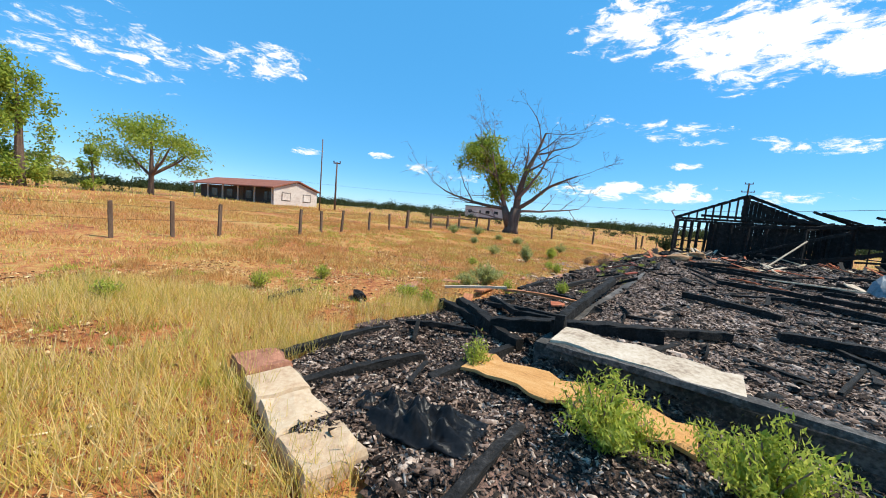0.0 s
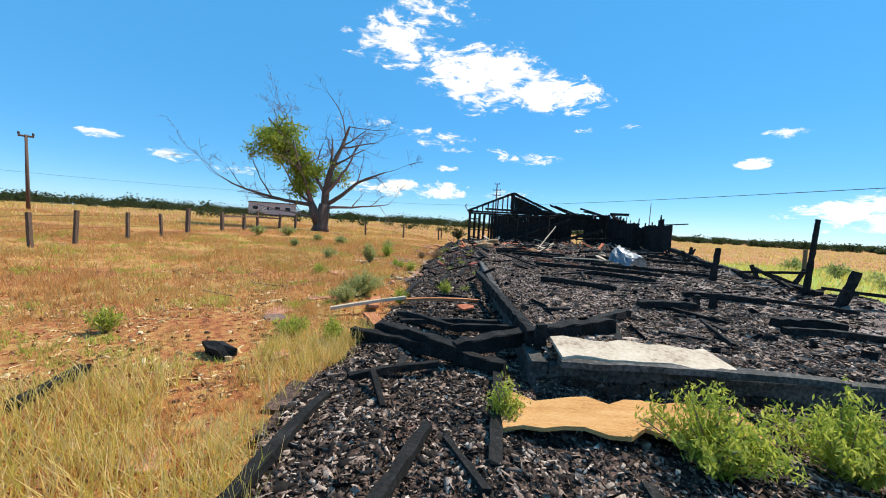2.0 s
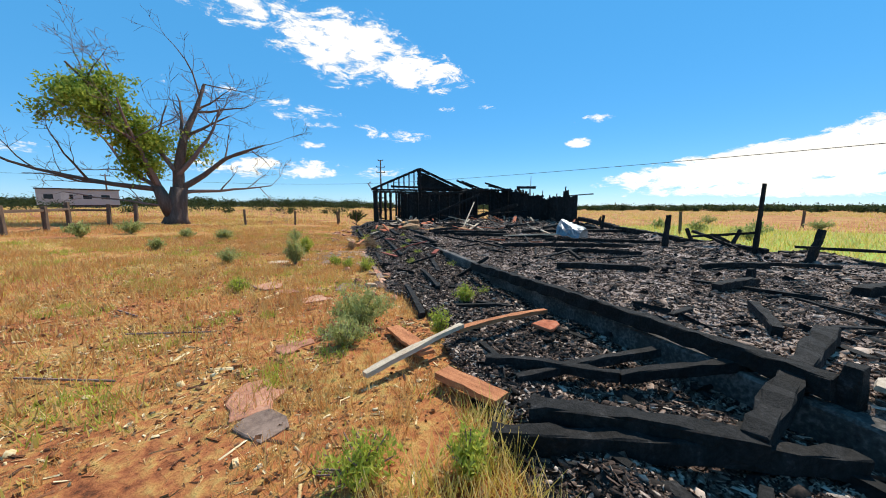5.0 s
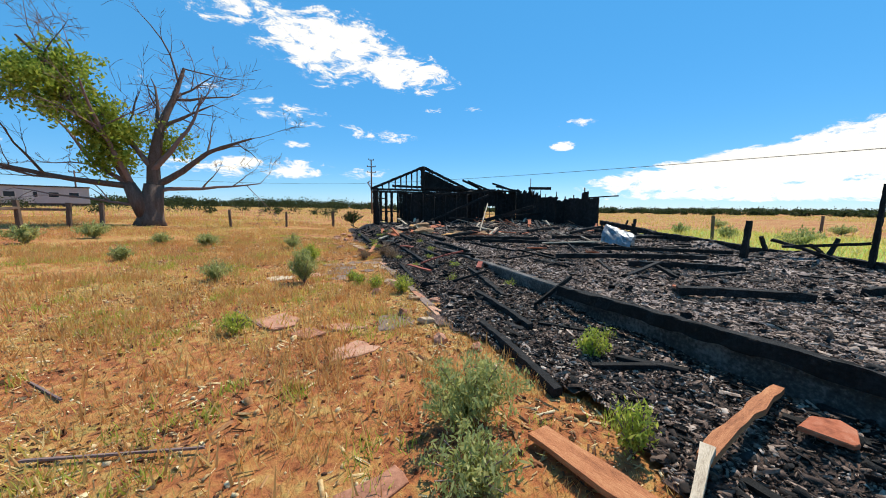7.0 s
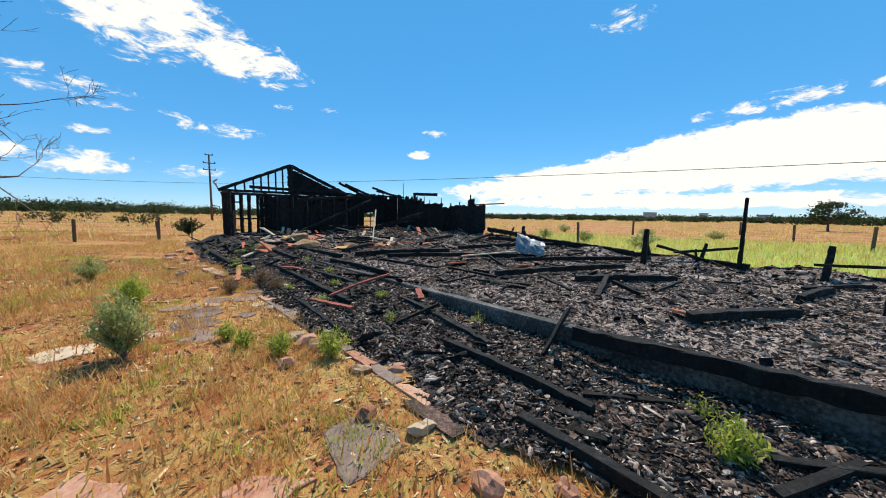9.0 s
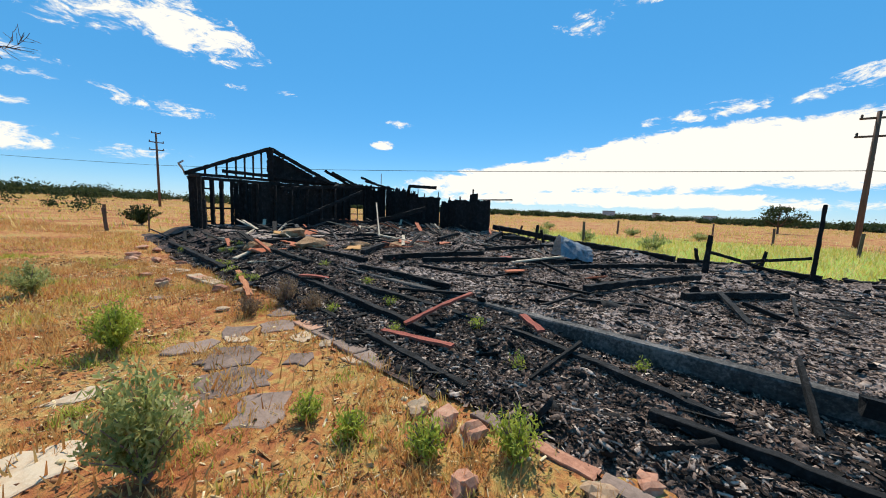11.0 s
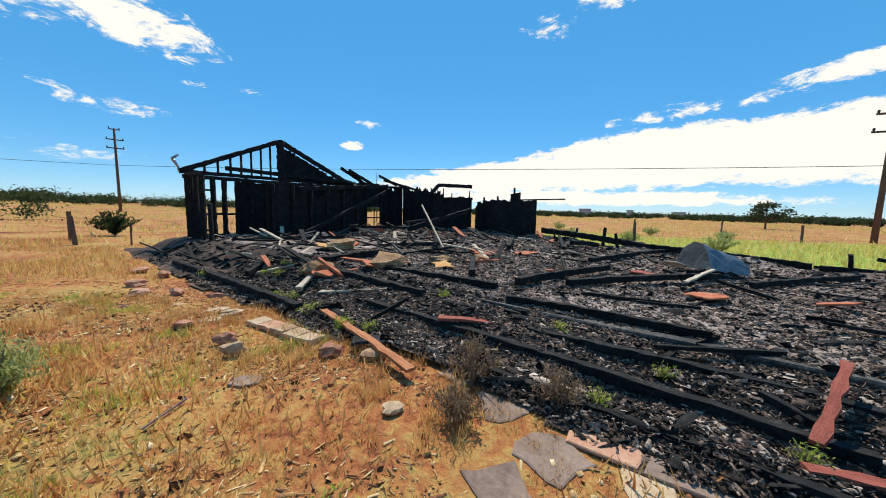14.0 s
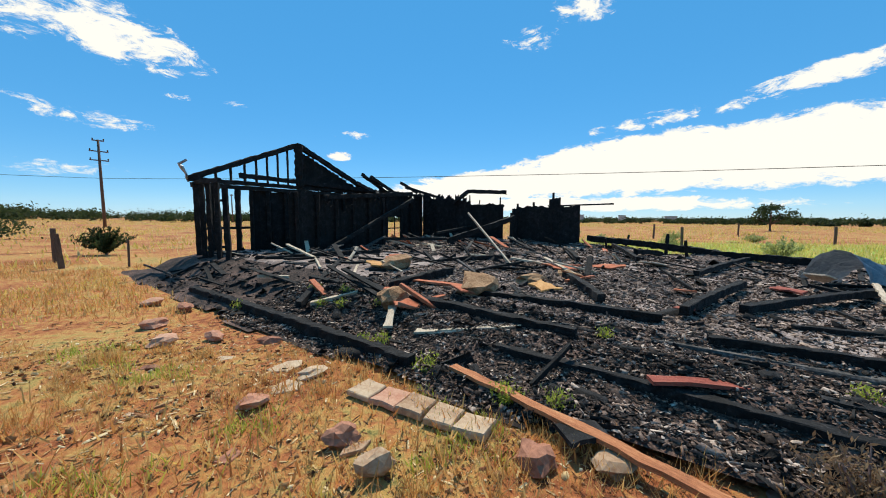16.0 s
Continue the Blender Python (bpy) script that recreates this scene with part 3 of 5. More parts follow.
    # roof remains
    for i, (a, b, w) in enumerate((((7.2, 22.4, 2.6), (5.6, 22.2, 3.2), 0.1), ((7.6, 22.3, 2.6), (5.9, 22.0, 3.12), 0.1), ((6.4, 22.3, 2.55), (4.6, 21.4, 2.75), 0.1), ((9.2, 22.3, 2.7), (7.7, 22.0, 3.05), 0.09), ((9.6, 21.4, 2.5), (7.9, 21.9, 2.85), 0.09), ((2.6, 20.5, 2.1), (6.8, 20.6, 2.45), 0.11), ((5.2, 20.7, 2.2), (6.4, 22.3, 2.6), 0.12), ((9.9, 19.6, 1.1), (6.6, 19.2, 0.9), 0.07),
                                   ((9.9, 20.6, 2.2), (8.6, 19.0, 2.6), 0.12), ((8.6, 19.0, 2.6), (8.9, 17.4, 2.52), 0.12),
                                   ((1.6, 20.2, 0.15), (6.6, 20.4, 2.2), 0.1), ((5.0, 17.6, 0.75), (7.0, 16.2, 1.5), 0.14), ((3.4, 18.8, 0.85), (5.4, 17.4, 0.8), 0.07))):
        timber_thing("fallen_rafter", H(*a), H(*b), w, w * 1.2, CHAR, "charred rafter hanging from the burnt roof", "timber", "fallen rafters", 40 + i, rough=0.2, step=0.13)
    # bent vent at the eave
    bm = bmesh.new()
    pts = [H(-0.3, 22.5, 2.5), H(-0.35, 22.4, 2.62), H(-0.45, 22.4, 2.8), H(-0.5, 22.4, 2.86), H(-0.35, 22.3, 2.98)]
    tube(bm, pts, [0.03, 0.03, 0.05, 0.04, 0.03], 8)
    tagged(part("roof_vent", bm, METAL), "bent metal bracket on the burnt eave", "bracket")


build_gable()
timber_thing("leaning_pipe", H(3.05, 14.36, 0.25), H(4.6, 16.6, 1.62), 0.045, 0.045, PALEWOOD, "pale pipe leaning over the rubble", "pipe", seed=61, rough=0.05)


# ---- timbers, boards and rubble, from the start of the walk to its end ----
BEAMS = [  # a, b (ruin axes), width, height
    ((-1.64, 0.78, 0.16), (-0.7, 0.12, 0.18), 0.12, 0.14), ((-0.75, 0.15, 0.2), (0.92, 0.65, 0.4), 0.13, 0.15),
    ((-1.92, 0.72, 0.1), (-0.29, -0.04, 0.12), 0.1, 0.12), ((-0.3, 4.88, 0.3), (-0.02, 0.2, 0.36), 0.1, 0.13),
    ((-1.55, 1.6, 0.12), (-0.79, 0.96, 0.16), 0.07, 0.08), ((-0.79, 0.96, 0.16), (0.2, 0.55, 0.3), 0.07, 0.08),
    ((-1.75, -1.9, 0.07), (-1.7, -0.6, 0.05), 0.07, 0.07), ((-1.2, -2.0, 0.05), (-0.9, -0.9, 0.05), 0.07, 0.07), ((-0.5, -1.3, 0.05), (-0.35, 0.0, 0.06), 0.08, 0.08),
    ((0.3, -2.2, 0.05), (0.3, -1.3, 0.05), 0.07, 0.07), ((-1.6, -0.4, 0.1), (-0.9, 0.0, 0.1), 0.05, 0.06),
    ((-1.72, 3.1, 0.05), (-1.6, 4.6, 0.05), 0.08, 0.07), ((-1.15, 4.3, 0.08), (-1.0, 6.0, 0.06), 0.07, 0.07), ((-0.75, 5.6, 0.08), (-0.45, 7.6, 0.08), 0.08, 0.08), ((-1.45, 1.25, 0.1), (-0.2, 1.15, 0.2), 0.06, 0.07),
    ((-1.7, 7.2, 0.06), (-1.5, 10.6, 0.05), 0.07, 0.06), ((-1.0, 8.2, 0.06), (-0.85, 13.0, 0.1), 0.09, 0.09), ((-0.5, 7.9, 0.1), (-0.62, 10.6, 0.12), 0.08, 0.08), ((-0.4, 12.3, 0.15), (-0.3, 17.0, 0.22), 0.12, 0.16),
    ((-1.6, 13.5, 0.08), (-1.5, 19.0, 0.1), 0.12, 0.14), ((0.2, 9.0, 0.3), (0.05, 11.2, 0.33), 0.08, 0.09), ((0.5, 11.6, 0.36), (0.25, 14.0, 0.38), 0.09, 0.1),
    ((1.0, 4.2, 0.36), (2.2, 3.4, 0.36), 0.11, 0.1), ((2.0, 2.2, 0.34), (2.9, 2.3, 0.34), 0.12, 0.1), ((3.4, 3.4, 0.34), (4.6, 3.1, 0.34), 0.1, 0.1),
    ((2.4, 6.2, 0.34), (3.8, 5.0, 0.34), 0.1, 0.1), ((1.6, 7.4, 0.36), (4.6, 6.2, 0.36), 0.1, 0.1), ((3.6, 8.4, 0.36), (6.2, 6.6, 0.36), 0.09, 0.09),
    ((3.3, 1.44, 0.36), (4.05, 1.37, 0.36), 0.16, 0.13), ((4.4, 3.4, 0.34), (5.6, 2.6, 0.34), 0.06, 0.06), ((1.4, 10.8, 0.4), (4.2, 8.8, 0.38), 0.1, 0.1),
    ((9.7, 14.4, 0.75), (8.6, 10.6, 0.4), 0.16, 0.2), ((8.6, 10.8, 0.42), (7.5, 7.0, 0.36), 0.16, 0.18), ((7.4, 6.9, 0.36), (6.7, 4.3, 0.36), 0.12, 0.14), ((6.6, 4.0, 0.36), (5.9, 1.4, 0.34), 0.12, 0.14), ((6.9, 6.2, 0.7), (6.7, 4.9, 0.36), 0.06, 0.07), ((7.3, 5.4, 0.36), (6.2, 5.2, 0.7), 0.05, 0.06), ((0.8, 11.4, 0.42), (3.4, 10.6, 0.42), 0.1, 0.11), ((4.4, 11.2, 0.4), (8.2, 10.0, 0.42), 0.1, 0.1),
    ((7.6, 12.6, 0.5), (8.7, 12.0, 0.4), 0.14, 0.14), 
    ((0.8, 0.9, 0.34), (1.5, 1.5, 0.35), 0.08, 0.09), ((3.2, 1.2, 0.33), (4.3, 1.0, 0.33), 0.08, 0.08),
    ((-0.3, 15.0, 0.42), (1.31, 15.0, 0.46), 0.12, 0.2), ((0.9, 12.3, 0.42), (2.4, 13.2, 0.46), 0.1, 0.1),
    ((-1.2, 16.0, 0.2), (0.8, 17.6, 0.5), 0.09, 0.1), ((-0.6, 18.2, 0.28), (1.6, 17.4, 0.45), 0.1, 0.1), ((2.2, 16.2, 0.46), (4.4, 15.2, 0.48), 0.1, 0.1),
    ((5.0, 13.6, 0.46), (7.4, 14.6, 0.5), 0.1, 0.1), ((6.2, 12.4, 0.44), (8.8, 13.4, 0.6), 0.1, 0.1), ((0.2, 19.6, 0.4), (3.0, 18.6, 0.5), 0.1, 0.12)]
for i, (a, b, w, h) in enumerate(BEAMS):
    timber_thing("burnt_beam", H(a[0], a[1], max(a[2], debris_z(a[0], a[1]) + h * 0.1)), H(b[0], b[1], max(b[2], debris_z(b[0], b[1]) + h * 0.1)), w, h, CHAR, "charred black beam lying in the ashes", "timber", "burnt beams", 100 + i, rough=0.2, step=0.1, bow=0.02)

rng = random.Random(77)
for i in range(150):
    v, u = rng.uniform(-1.6, 10), rng.uniform(-1.5, 22)
    if v > 0.1:
        L0 = rng.uniform(0.3, 1.4)
    else:
        L0 = rng.uniform(0.2, 0.7)
    t = rng.choice((0, 1.57)) + rng.uniform(-.6, .6)
    dv, du = math.cos(t) * L0, math.sin(t) * L0
    if v + dv < -1.8 or max(v, v + dv) > back_edge(u) or abs(v) < 0.1:
        continue
    z0, z1 = debris_z(v, u) + 0.035, debris_z(v + dv, u + du) + 0.035 + rng.choice((0, 0, 0, 0.12))
    timber_thing("burnt_stick", H(v, u, z0), H(v + dv, u + du, z1), rng.uniform(.03, .08), rng.uniform(.02, .06), CHAR, "short charred stick among the ashes", "timber", "burnt sticks", 300 + i, rough=0.2, step=0.14)

# wreckage heaped before the standing walls
rng = random.Random(91)
KINDS = ((CHAR, "charred splintered board in the wreckage heap"), (CHAR, "charred splintered board in the wreckage heap"), (CHAR, "charred splintered board in the wreckage heap"), (RUST, "rusty strip in the wreckage heap"), (PALEWOOD, "pale ashy splinter in the wreckage heap"), (CONCRETE, "sooty grey strip in the wreckage heap"))
for i in range(150):
    v, u = rng.uniform(-1.3, 9.4), rng.uniform(12.5, 21.8)
    t, L0 = rng.uniform(0, 3.14), rng.uniform(.3, 1.3)
    dv, du = math.cos(t) * L0, math.sin(t) * L0
    if not (-1.7 < v + dv < 9.6 and u + du < 22.2):
        continue
    m, text = rng.choice(KINDS)
    timber_thing("wreckage_board", H(v, u, debris_z(v, u) + .03), H(v + dv, u + du, debris_z(v + dv, u + du) + rng.choice((.04, .08, .2, .35))), rng.uniform(.04, .16), rng.uniform(.015, .05), m, text, "board", "wreckage boards", 1300 + i, rough=.2, step=.16)

# upright burnt posts
for i, (v, u, z, lean, w) in enumerate(((8.9, 11.9, 1.0, 0.1, .12), (8.6, 11.3, 0.85, -.25, .1), (6.55, 4.45, 1.9, .05, .085), (5.9, 6.2, 1.16, .05, .13), (5.83, 3.19, 0.95, .22, .13), (6.9, 5.3, 0.8, .3, .09), (7.4, 6.4, .75, -.3, .09),
                                        (4.59, 0.63, 1.2, .1, .1), (2.98, 2.41, .5, 0, .09), (3.4, 2.64, .5, 0, .1), (9.6, 13.2, .9, .35, .09), (9.2, 13.6, .8, -.2, .08), (0.05, 0.15, .5, 0, .12))):
    timber_thing("burnt_post", H(v, u, 0.05), H(v + lean, u - lean * .4, z), w, w, CHAR if w > .04 else FENCEWOOD, "charred upright post stump in the ruin", "post", "burnt posts", 500 + i, rough=0.2, step=0.11, taper=0.7)
timber_thing("burnt_rail", H(6.6, 4.5, .78), H(6.1, 5.6, .62), .05, .06, CHAR, "charred thin rail leaning on a post", "timber", seed=540, rough=.2)
timber_thing("burnt_rail", H(5.7, 3.3, .62), H(6.6, 2.2, .6), .04, .05, CHAR, "charred thin rail leaning on a post", "timber", seed=541, rough=.2)


def board(name, a, b, w, mat, label, seed, thick=0.03, category="plank", ragged=0.012, roll=0.0, group=""):
    """A flat split board from a to b (ruin axes)."""
    rng = random.Random(seed)
    A, B = H(*a), H(*b)
    d = B - A
    ln = d.length
    n = max(4, int(ln / 0.12))
    edge = [(i * ln / n, -w / 2 + rng.uniform(-ragged, ragged)) for i in range(n + 1)] + [((n - i) * ln / n, w / 2 + rng.uniform(-ragged, ragged)) for i in range(n + 1)]
    bm = bmesh.new()
    bow = rng.uniform(0.0, 0.03)
    def zz(x):
        return bow * math.sin(math.pi * x / ln)
    lo = [bm.verts.new((x, y, zz(x))) for x, y in edge]
    hi = [bm.verts.new((x, y * .97, zz(x) + thick)) for x, y in edge]
    m = len(edge)
    for i in range(m):
        bm.faces.new((lo[i], lo[(i + 1) % m], hi[(i + 1) % m], hi[i]))
    for i in range(n):
        bm.faces.new((lo[i + 1], lo[i], lo[m - 1 - i], lo[m - 2 - i]))
        bm.faces.new((hi[i], hi[i + 1], hi[m - 2 - i], hi[m - 1 - i]))
    ob = part(name, bm, mat)
    z = math.atan2(d.y, d.x)
    ob.matrix_world = Matrix.Translation(A) @ Matrix.Rotation(z, 4, "Z") @ Matrix.Rotation(-math.asin(d.z / ln), 4, "Y") @ Matrix.Rotation(radians(roll), 4, "X")
    return tagged(ob, label, category, group)


board("scorched_panel", (0.12, -0.1, 0.36), (1.5, -0.12, 0.34), 0.42, WHITEPLATE, "scorched cream metal panel on the foundation edge", 1, 0.03, "panel", 0.04, 4)
board("panel_rim", (0.1, -0.33, 0.3), (2.3, -0.3, 0.28), 0.12, CONCRETE, "soot-stained pale rim strip below the panel", 2, 0.05, "panel")
board("tan_board", (-0.42, -0.78, 0.12), (1.25, -0.8, 0.14), 0.34, TANBOARD, "tan splintered board with a burnt edge", 3, 0.025, "board", 0.06, 5)
board("split_plank", (-2.54, 1.66, 0.09), (-1.55, 2.18, 0.2), 0.06, PALEWOOD, "bleached split plank, half charred", 4, 0.04)
board("split_plank", (-1.6, 2.16, 0.16), (-0.4, 2.45, 0.16), 0.08, ORANGEWOOD, "orange-brown split plank resting on cinders", 5, 0.04)
board("red_board", (-2.15, 2.75, 0.05), (-1.98, 1.9, 0.09), 0.16, ORANGEWOOD, "faded orange painted board in the grass", 6)
board("red_board", (-1.95, 1.55, 0.07), (-1.68, 1.05, 0.07), 0.16, ORANGEWOOD, "faded orange painted board in the grass", 7, 0.05)
board("red_board", (-1.46, 8.6, 0.1), (-1.22, 7.75, 0.1), 0.085, REDWOOD, "dark red painted board on cinders", 8)
board("red_board", (-0.2, 7.52, 0.27), (-0.42, 7.16, 0.22), 0.09, REDWOOD, "dark red painted board on cinders", 9)
board("leaning_board", (-1.2, 8.5, 0.14), (-0.3, 8.2, 0.42), 0.07, REDWOOD, "reddish split board leaning on the cinders", 15, 0.03)
board("long_orange_plank", (-1.5, 13.1, 0.12), (-1.98, 11.1, 0.09), 0.09, ORANGEWOOD, "long orange-brown split plank at the ruin's edge", 10, 0.03, ragged=0.012)
board("red_board", (-0.95, 11.6, 0.2), (-0.6, 10.9, 0.18), 0.12, REDWOOD, "dark red painted board on cinders", 11)
board("pale_stick", (2.6, 9.3, 0.42), (4.4, 8.9, 0.45), 0.07, PALEWOOD, "pale stick lying over the ash", 12, 0.03)
board("pale_stick", (-1.2, 14.2, 0.2), (-0.3, 14.9, 0.34), 0.1, PALEWOOD, "pale stick lying over the ash", 13, 0.03)
board("pale_stick", (-1.9, 12.0, 0.1), (-1.7, 11.8, 0.1), 0.2, CHAR, "burnt black board end in the grass", 14, 0.03)
for i, (v, u, a, b, c) in enumerate(((3.4, 13.6, 0.9, .4, RUST), (2.4, 11.4, .5, .3, RUST), (2.3, 9.05, .8, .45, RUST), (3.67, 10.03, .55, .5, REDWOOD), (0.2, 14.0, .7, .5, RUST), (1.3, 13.2, .8, .6, TANBOARD), (4.3, 12.8, .9, .25, RUST), (-0.5, 14.6, .9, .5, RUST),
                                     (0.9, 16.4, .9, .7, TANBOARD), (2.0, 17.0, .9, .5, RUST), (2.8, 7.6, .5, .3, RUST), (5.6, 12.0, .7, .4, WHITEPLATE), (1.0, 11.4, .3, .2, REDWOOD), (1.2, 4.3, .3, .25, RUST), (-0.6, 2.1, .25, .2, RUST))):
    r = random.Random(600 + i)
    slab("scrap_sheet", v, u, a, b, 0.03, c, "rusted, crumpled metal or board scrap on the ash", 600 + i, debris_z(v, u) + 0.07, r.uniform(0, 90), (r.uniform(-16, 16), r.uniform(-16, 16)), "scrap", "scrap sheets", rough=0.05)


for i, (v, u, a, b, h) in enumerate(((0.49, 13.93, 0.95, 0.6, 0.3), (-0.55, 14.7, 0.6, 0.45, 0.28), (1.7, 13.6, 0.6, 0.4, 0.2), (1.1, 16.2, 0.8, 0.6, 0.34), (2.67, 13.19, 0.7, 0.4, 0.18))):
    p = H(v, u, debris_z(v, u) - 0.02)
    stone("insulation_heap", p.x, p.y, (a, b, h), FLUFF, "tan scorched insulation heaped in the wreckage", 880 + i, p.z, "insulation", "insulation heaps")


def metal_tub():
    """A crumpled galvanised sheet, bent up like a trough."""
    bm = bmesh.new()
    r = random.Random(5)
    n, m = 14, 8
    grid = []
    for j in range(m + 1):
        row = []
        for i in range(n + 1):
            t = math.pi * (0.08 + 0.84 * i / n)
            x, z = -0.55 * math.cos(t), 0.66 * math.sin(t)
            row.append(bm.verts.new((x + r.uniform(-.03, .03), (j / m - .5) * 0.8 + r.uniform(-.02, .02), z * (0.75 + 0.3 * j / m) + r.uniform(-.03, .03))))
        grid.append(row)
    for j in range(m):
        for i in range(n):
            bm.faces.new((grid[j][i], grid[j][i + 1], grid[j + 1][i + 1], grid[j + 1][i]))
    bmesh.ops.solidify(bm, geom=bm.faces[:], thickness=0.012)
    ob = part("metal_tub", bm, METAL)
    p = H(5.0, 8.95, debris_z(5.0, 8.95) - 0.02)
    ob.matrix_world = pose(p.x, p.y, p.z, 6, 4, HOUSE_TURN + 35)
    tagged(ob, "crumpled galvanised metal trough upside down on the ash", "trough")


metal_tub()
slab("scrap_sheet", 4.3, 9.5, 0.5, 0.4, 0.03, WHITEPLATE, "white crumpled sheet beside the metal trough", 690, 0.5, 20, (20, 14), "scrap", rough=.05)


def cable(points, r, name, label, mat):
    bm = bmesh.new()
    tube(bm, [Vector(p) for p in points], [r] * len(points), 6)
    return tagged(part(name, bm, mat, smooth=True), label, "cable")


hose = []
for i in range(26):
    f = i / 25
    v, u = 2.4 + 4.6 * f, 9.3 - 3.4 * f + 0.35 * math.sin(f * 6)
    hose.append(H(v, u, debris_z(v, u) + 0.06))
cable(hose, 0.016, "burnt_pipe", "thin grey pipe lying across the ash", CONCRETE)


# plastic sheet near the kerb
def tarp():
    bm = bmesh.new()
    n = 32
    g = []
    for j in range(n + 1):
        row = []
        for i in range(n + 1):
            x, y = (i / n - .5) * 0.95, (j / n - .5) * 0.42
            q = max(0.0, 1 - (abs(x) / .5) ** 3) * max(0.0, 1 - (abs(y) / .22) ** 3)
            row.append(bm.verts.new((x + .03 * noise.noise(Vector((x * 8, y * 8, 1))), y, 0.01 + q * (0.09 + 0.17 * noise.noise(Vector((x * 9, y * 12, 3))) + 0.07 * noise.noise(Vector((x * 22, y * 26, 5)))))))
        g.append(row)
    for j in range(n):
        for i in range(n):
            bm.faces.new((g[j][i], g[j][i + 1], g[j + 1][i + 1], g[j + 1][i]))
    bmesh.ops.solidify(bm, geom=bm.faces[:], thickness=0.006)
    ob = part("plastic_sheet", bm, TARP, smooth=True)
    p = H(-0.25, -1.8, 0.05)
    ob.matrix_world = pose(p.x, p.y, p.z, 0, 0, HOUSE_TURN + 20)
    tagged(ob, "crumpled black plastic sheet on cinders", "plastic sheet")


tarp()

# ---- stone kerb, paving and rocks ----
def kerb(name, v0, u0, v1, u1, w, n, seed, mats, label, h=0.1):
    r = random.Random(seed)
    root = empty(name, HOUSE, label, "kerb", kind="structure")
    for i in range(n):
        f0, f1 = i / n, (i + 1) / n - 0.015
        L0 = math.hypot(v1 - v0, u1 - u0) * (f1 - f0)
        bm = slab_bm([(-L0 / 2, -w / 2), (L0 / 2, -w / 2 * r.uniform(.85, 1)), (L0 / 2, w / 2), (-L0 / 2, w / 2 * r.uniform(.85, 1))], h * r.uniform(.85, 1.1), r, 0.012)
        ob = part("stone", bm, mats[min(i, len(mats) - 1)] if h > 0.04 else r.choice(mats), root)
        f = (f0 + f1) / 2
        ob.matrix_local = Matrix.Translation((v0 + (v1 - v0) * f, u0 + (u1 - u0) * f, 0.01)) @ Matrix.Rotation(math.atan2(u1 - u0, v1 - v0), 4, "Z")
    return root


kerb("stone_kerb", -1.85, -2.06, -0.2, -2.4, 0.36, 4, 1, (SANDSTONE, PALESTONE), "pale and pink sandstone kerb beside the cinders", 0.12)
kerb("stone_step", -2.12, 13.67, -2.02, 12.42, 0.24, 5, 2, (PALESTONE, SANDSTONE, PALESTONE), "pale broken sandstone step in the dry grass", 0.05)
kerb("stone_edging", -1.9, 5.2, -1.88, 7.0, 0.12, 4, 3, (SLATE, SLATE, SANDSTONE), "low grey stone edging along the cinders", 0.025)
kerb("stone_edging", -1.88, 8.0, -1.84, 9.8, 0.2, 4, 4, (SLATE, SANDSTONE), "low grey stone edging along the cinders", 0.025)
PAVING = [(-3.14, 2.68, .35, .5, 0), (-3.3, 1.75, .4, .55, 0), (-3.2, 1.4, .35, .35, 2), (-3.13, 5.18, .7, .4, 0), (-3.85, 5.64, .5, .6, 0), (-3.05, 4.5, .5, .45, 0), (-2.5, 5.2, .5, .6, 2), (-3.5, 5.1, .45, .4, 0),
          (-1.94, 8.31, .28, .5, 1), (-1.99, 9.3, .5, .35, 1), (-2.95, 8.72, .66, .6, 2), (-1.55, 9.15, .4, .3, 2), (-4.08, 8.47, .6, .5, 1), (-3.41, 8.59, .5, .4, 0), (-3.83, 9.26, .4, .3, 1), (-2.82, 9.27, .62, .56, 2),
          (-2.98, 8.15, .66, .6, 2), (-2.55, 9.9, .5, .5, 2), (-2.1, 9.8, .45, .5, 2), (-3.0, 9.75, .5, .4, 2), (-2.61, 9.72, .2, .4, 1), (-2.35, 8.75, .4, .35, 2), (-1.8, 10.3, .5, .5, 2), (-1.4, 9.7, .5, .4, 2), (-1.6, 10.8, .4, .4, 2),
          (-2.62, 13.09, .25, .16, 1), (-2.45, 14.2, .3, .2, 1), (-2.9, 14.8, .3, .2, 1), (-3.0, 15.6, .2, .3, 0), (-3.15, 13.65, .22, .15, 0), (-2.5, 15.3, .3, .2, 1), (-2.2, 14.6, .3, .25, 1), (-2.43, 0.09, .2, .26, 0), (-2.4, -1.34, .3, .2, 0), (-2.9, 12.2, .3, .2, 2), (-3.9, 12.6, .3, .22, 0)]
for i, (v, u, a, b, k) in enumerate(PAVING):
    slab("flagstone", v, u, a, b, 0.022, (SANDSTONE, PALESTONE, SLATE)[k], ("flat red sandstone slab sunk in dry grass", "flat pale sandstone slab sunk in dry grass", "flat grey-brown flagstone sunk in dirt")[k], 700 + i, -0.008, (i * 37) % 50 - 25, group="flagstones", rough=0.035)
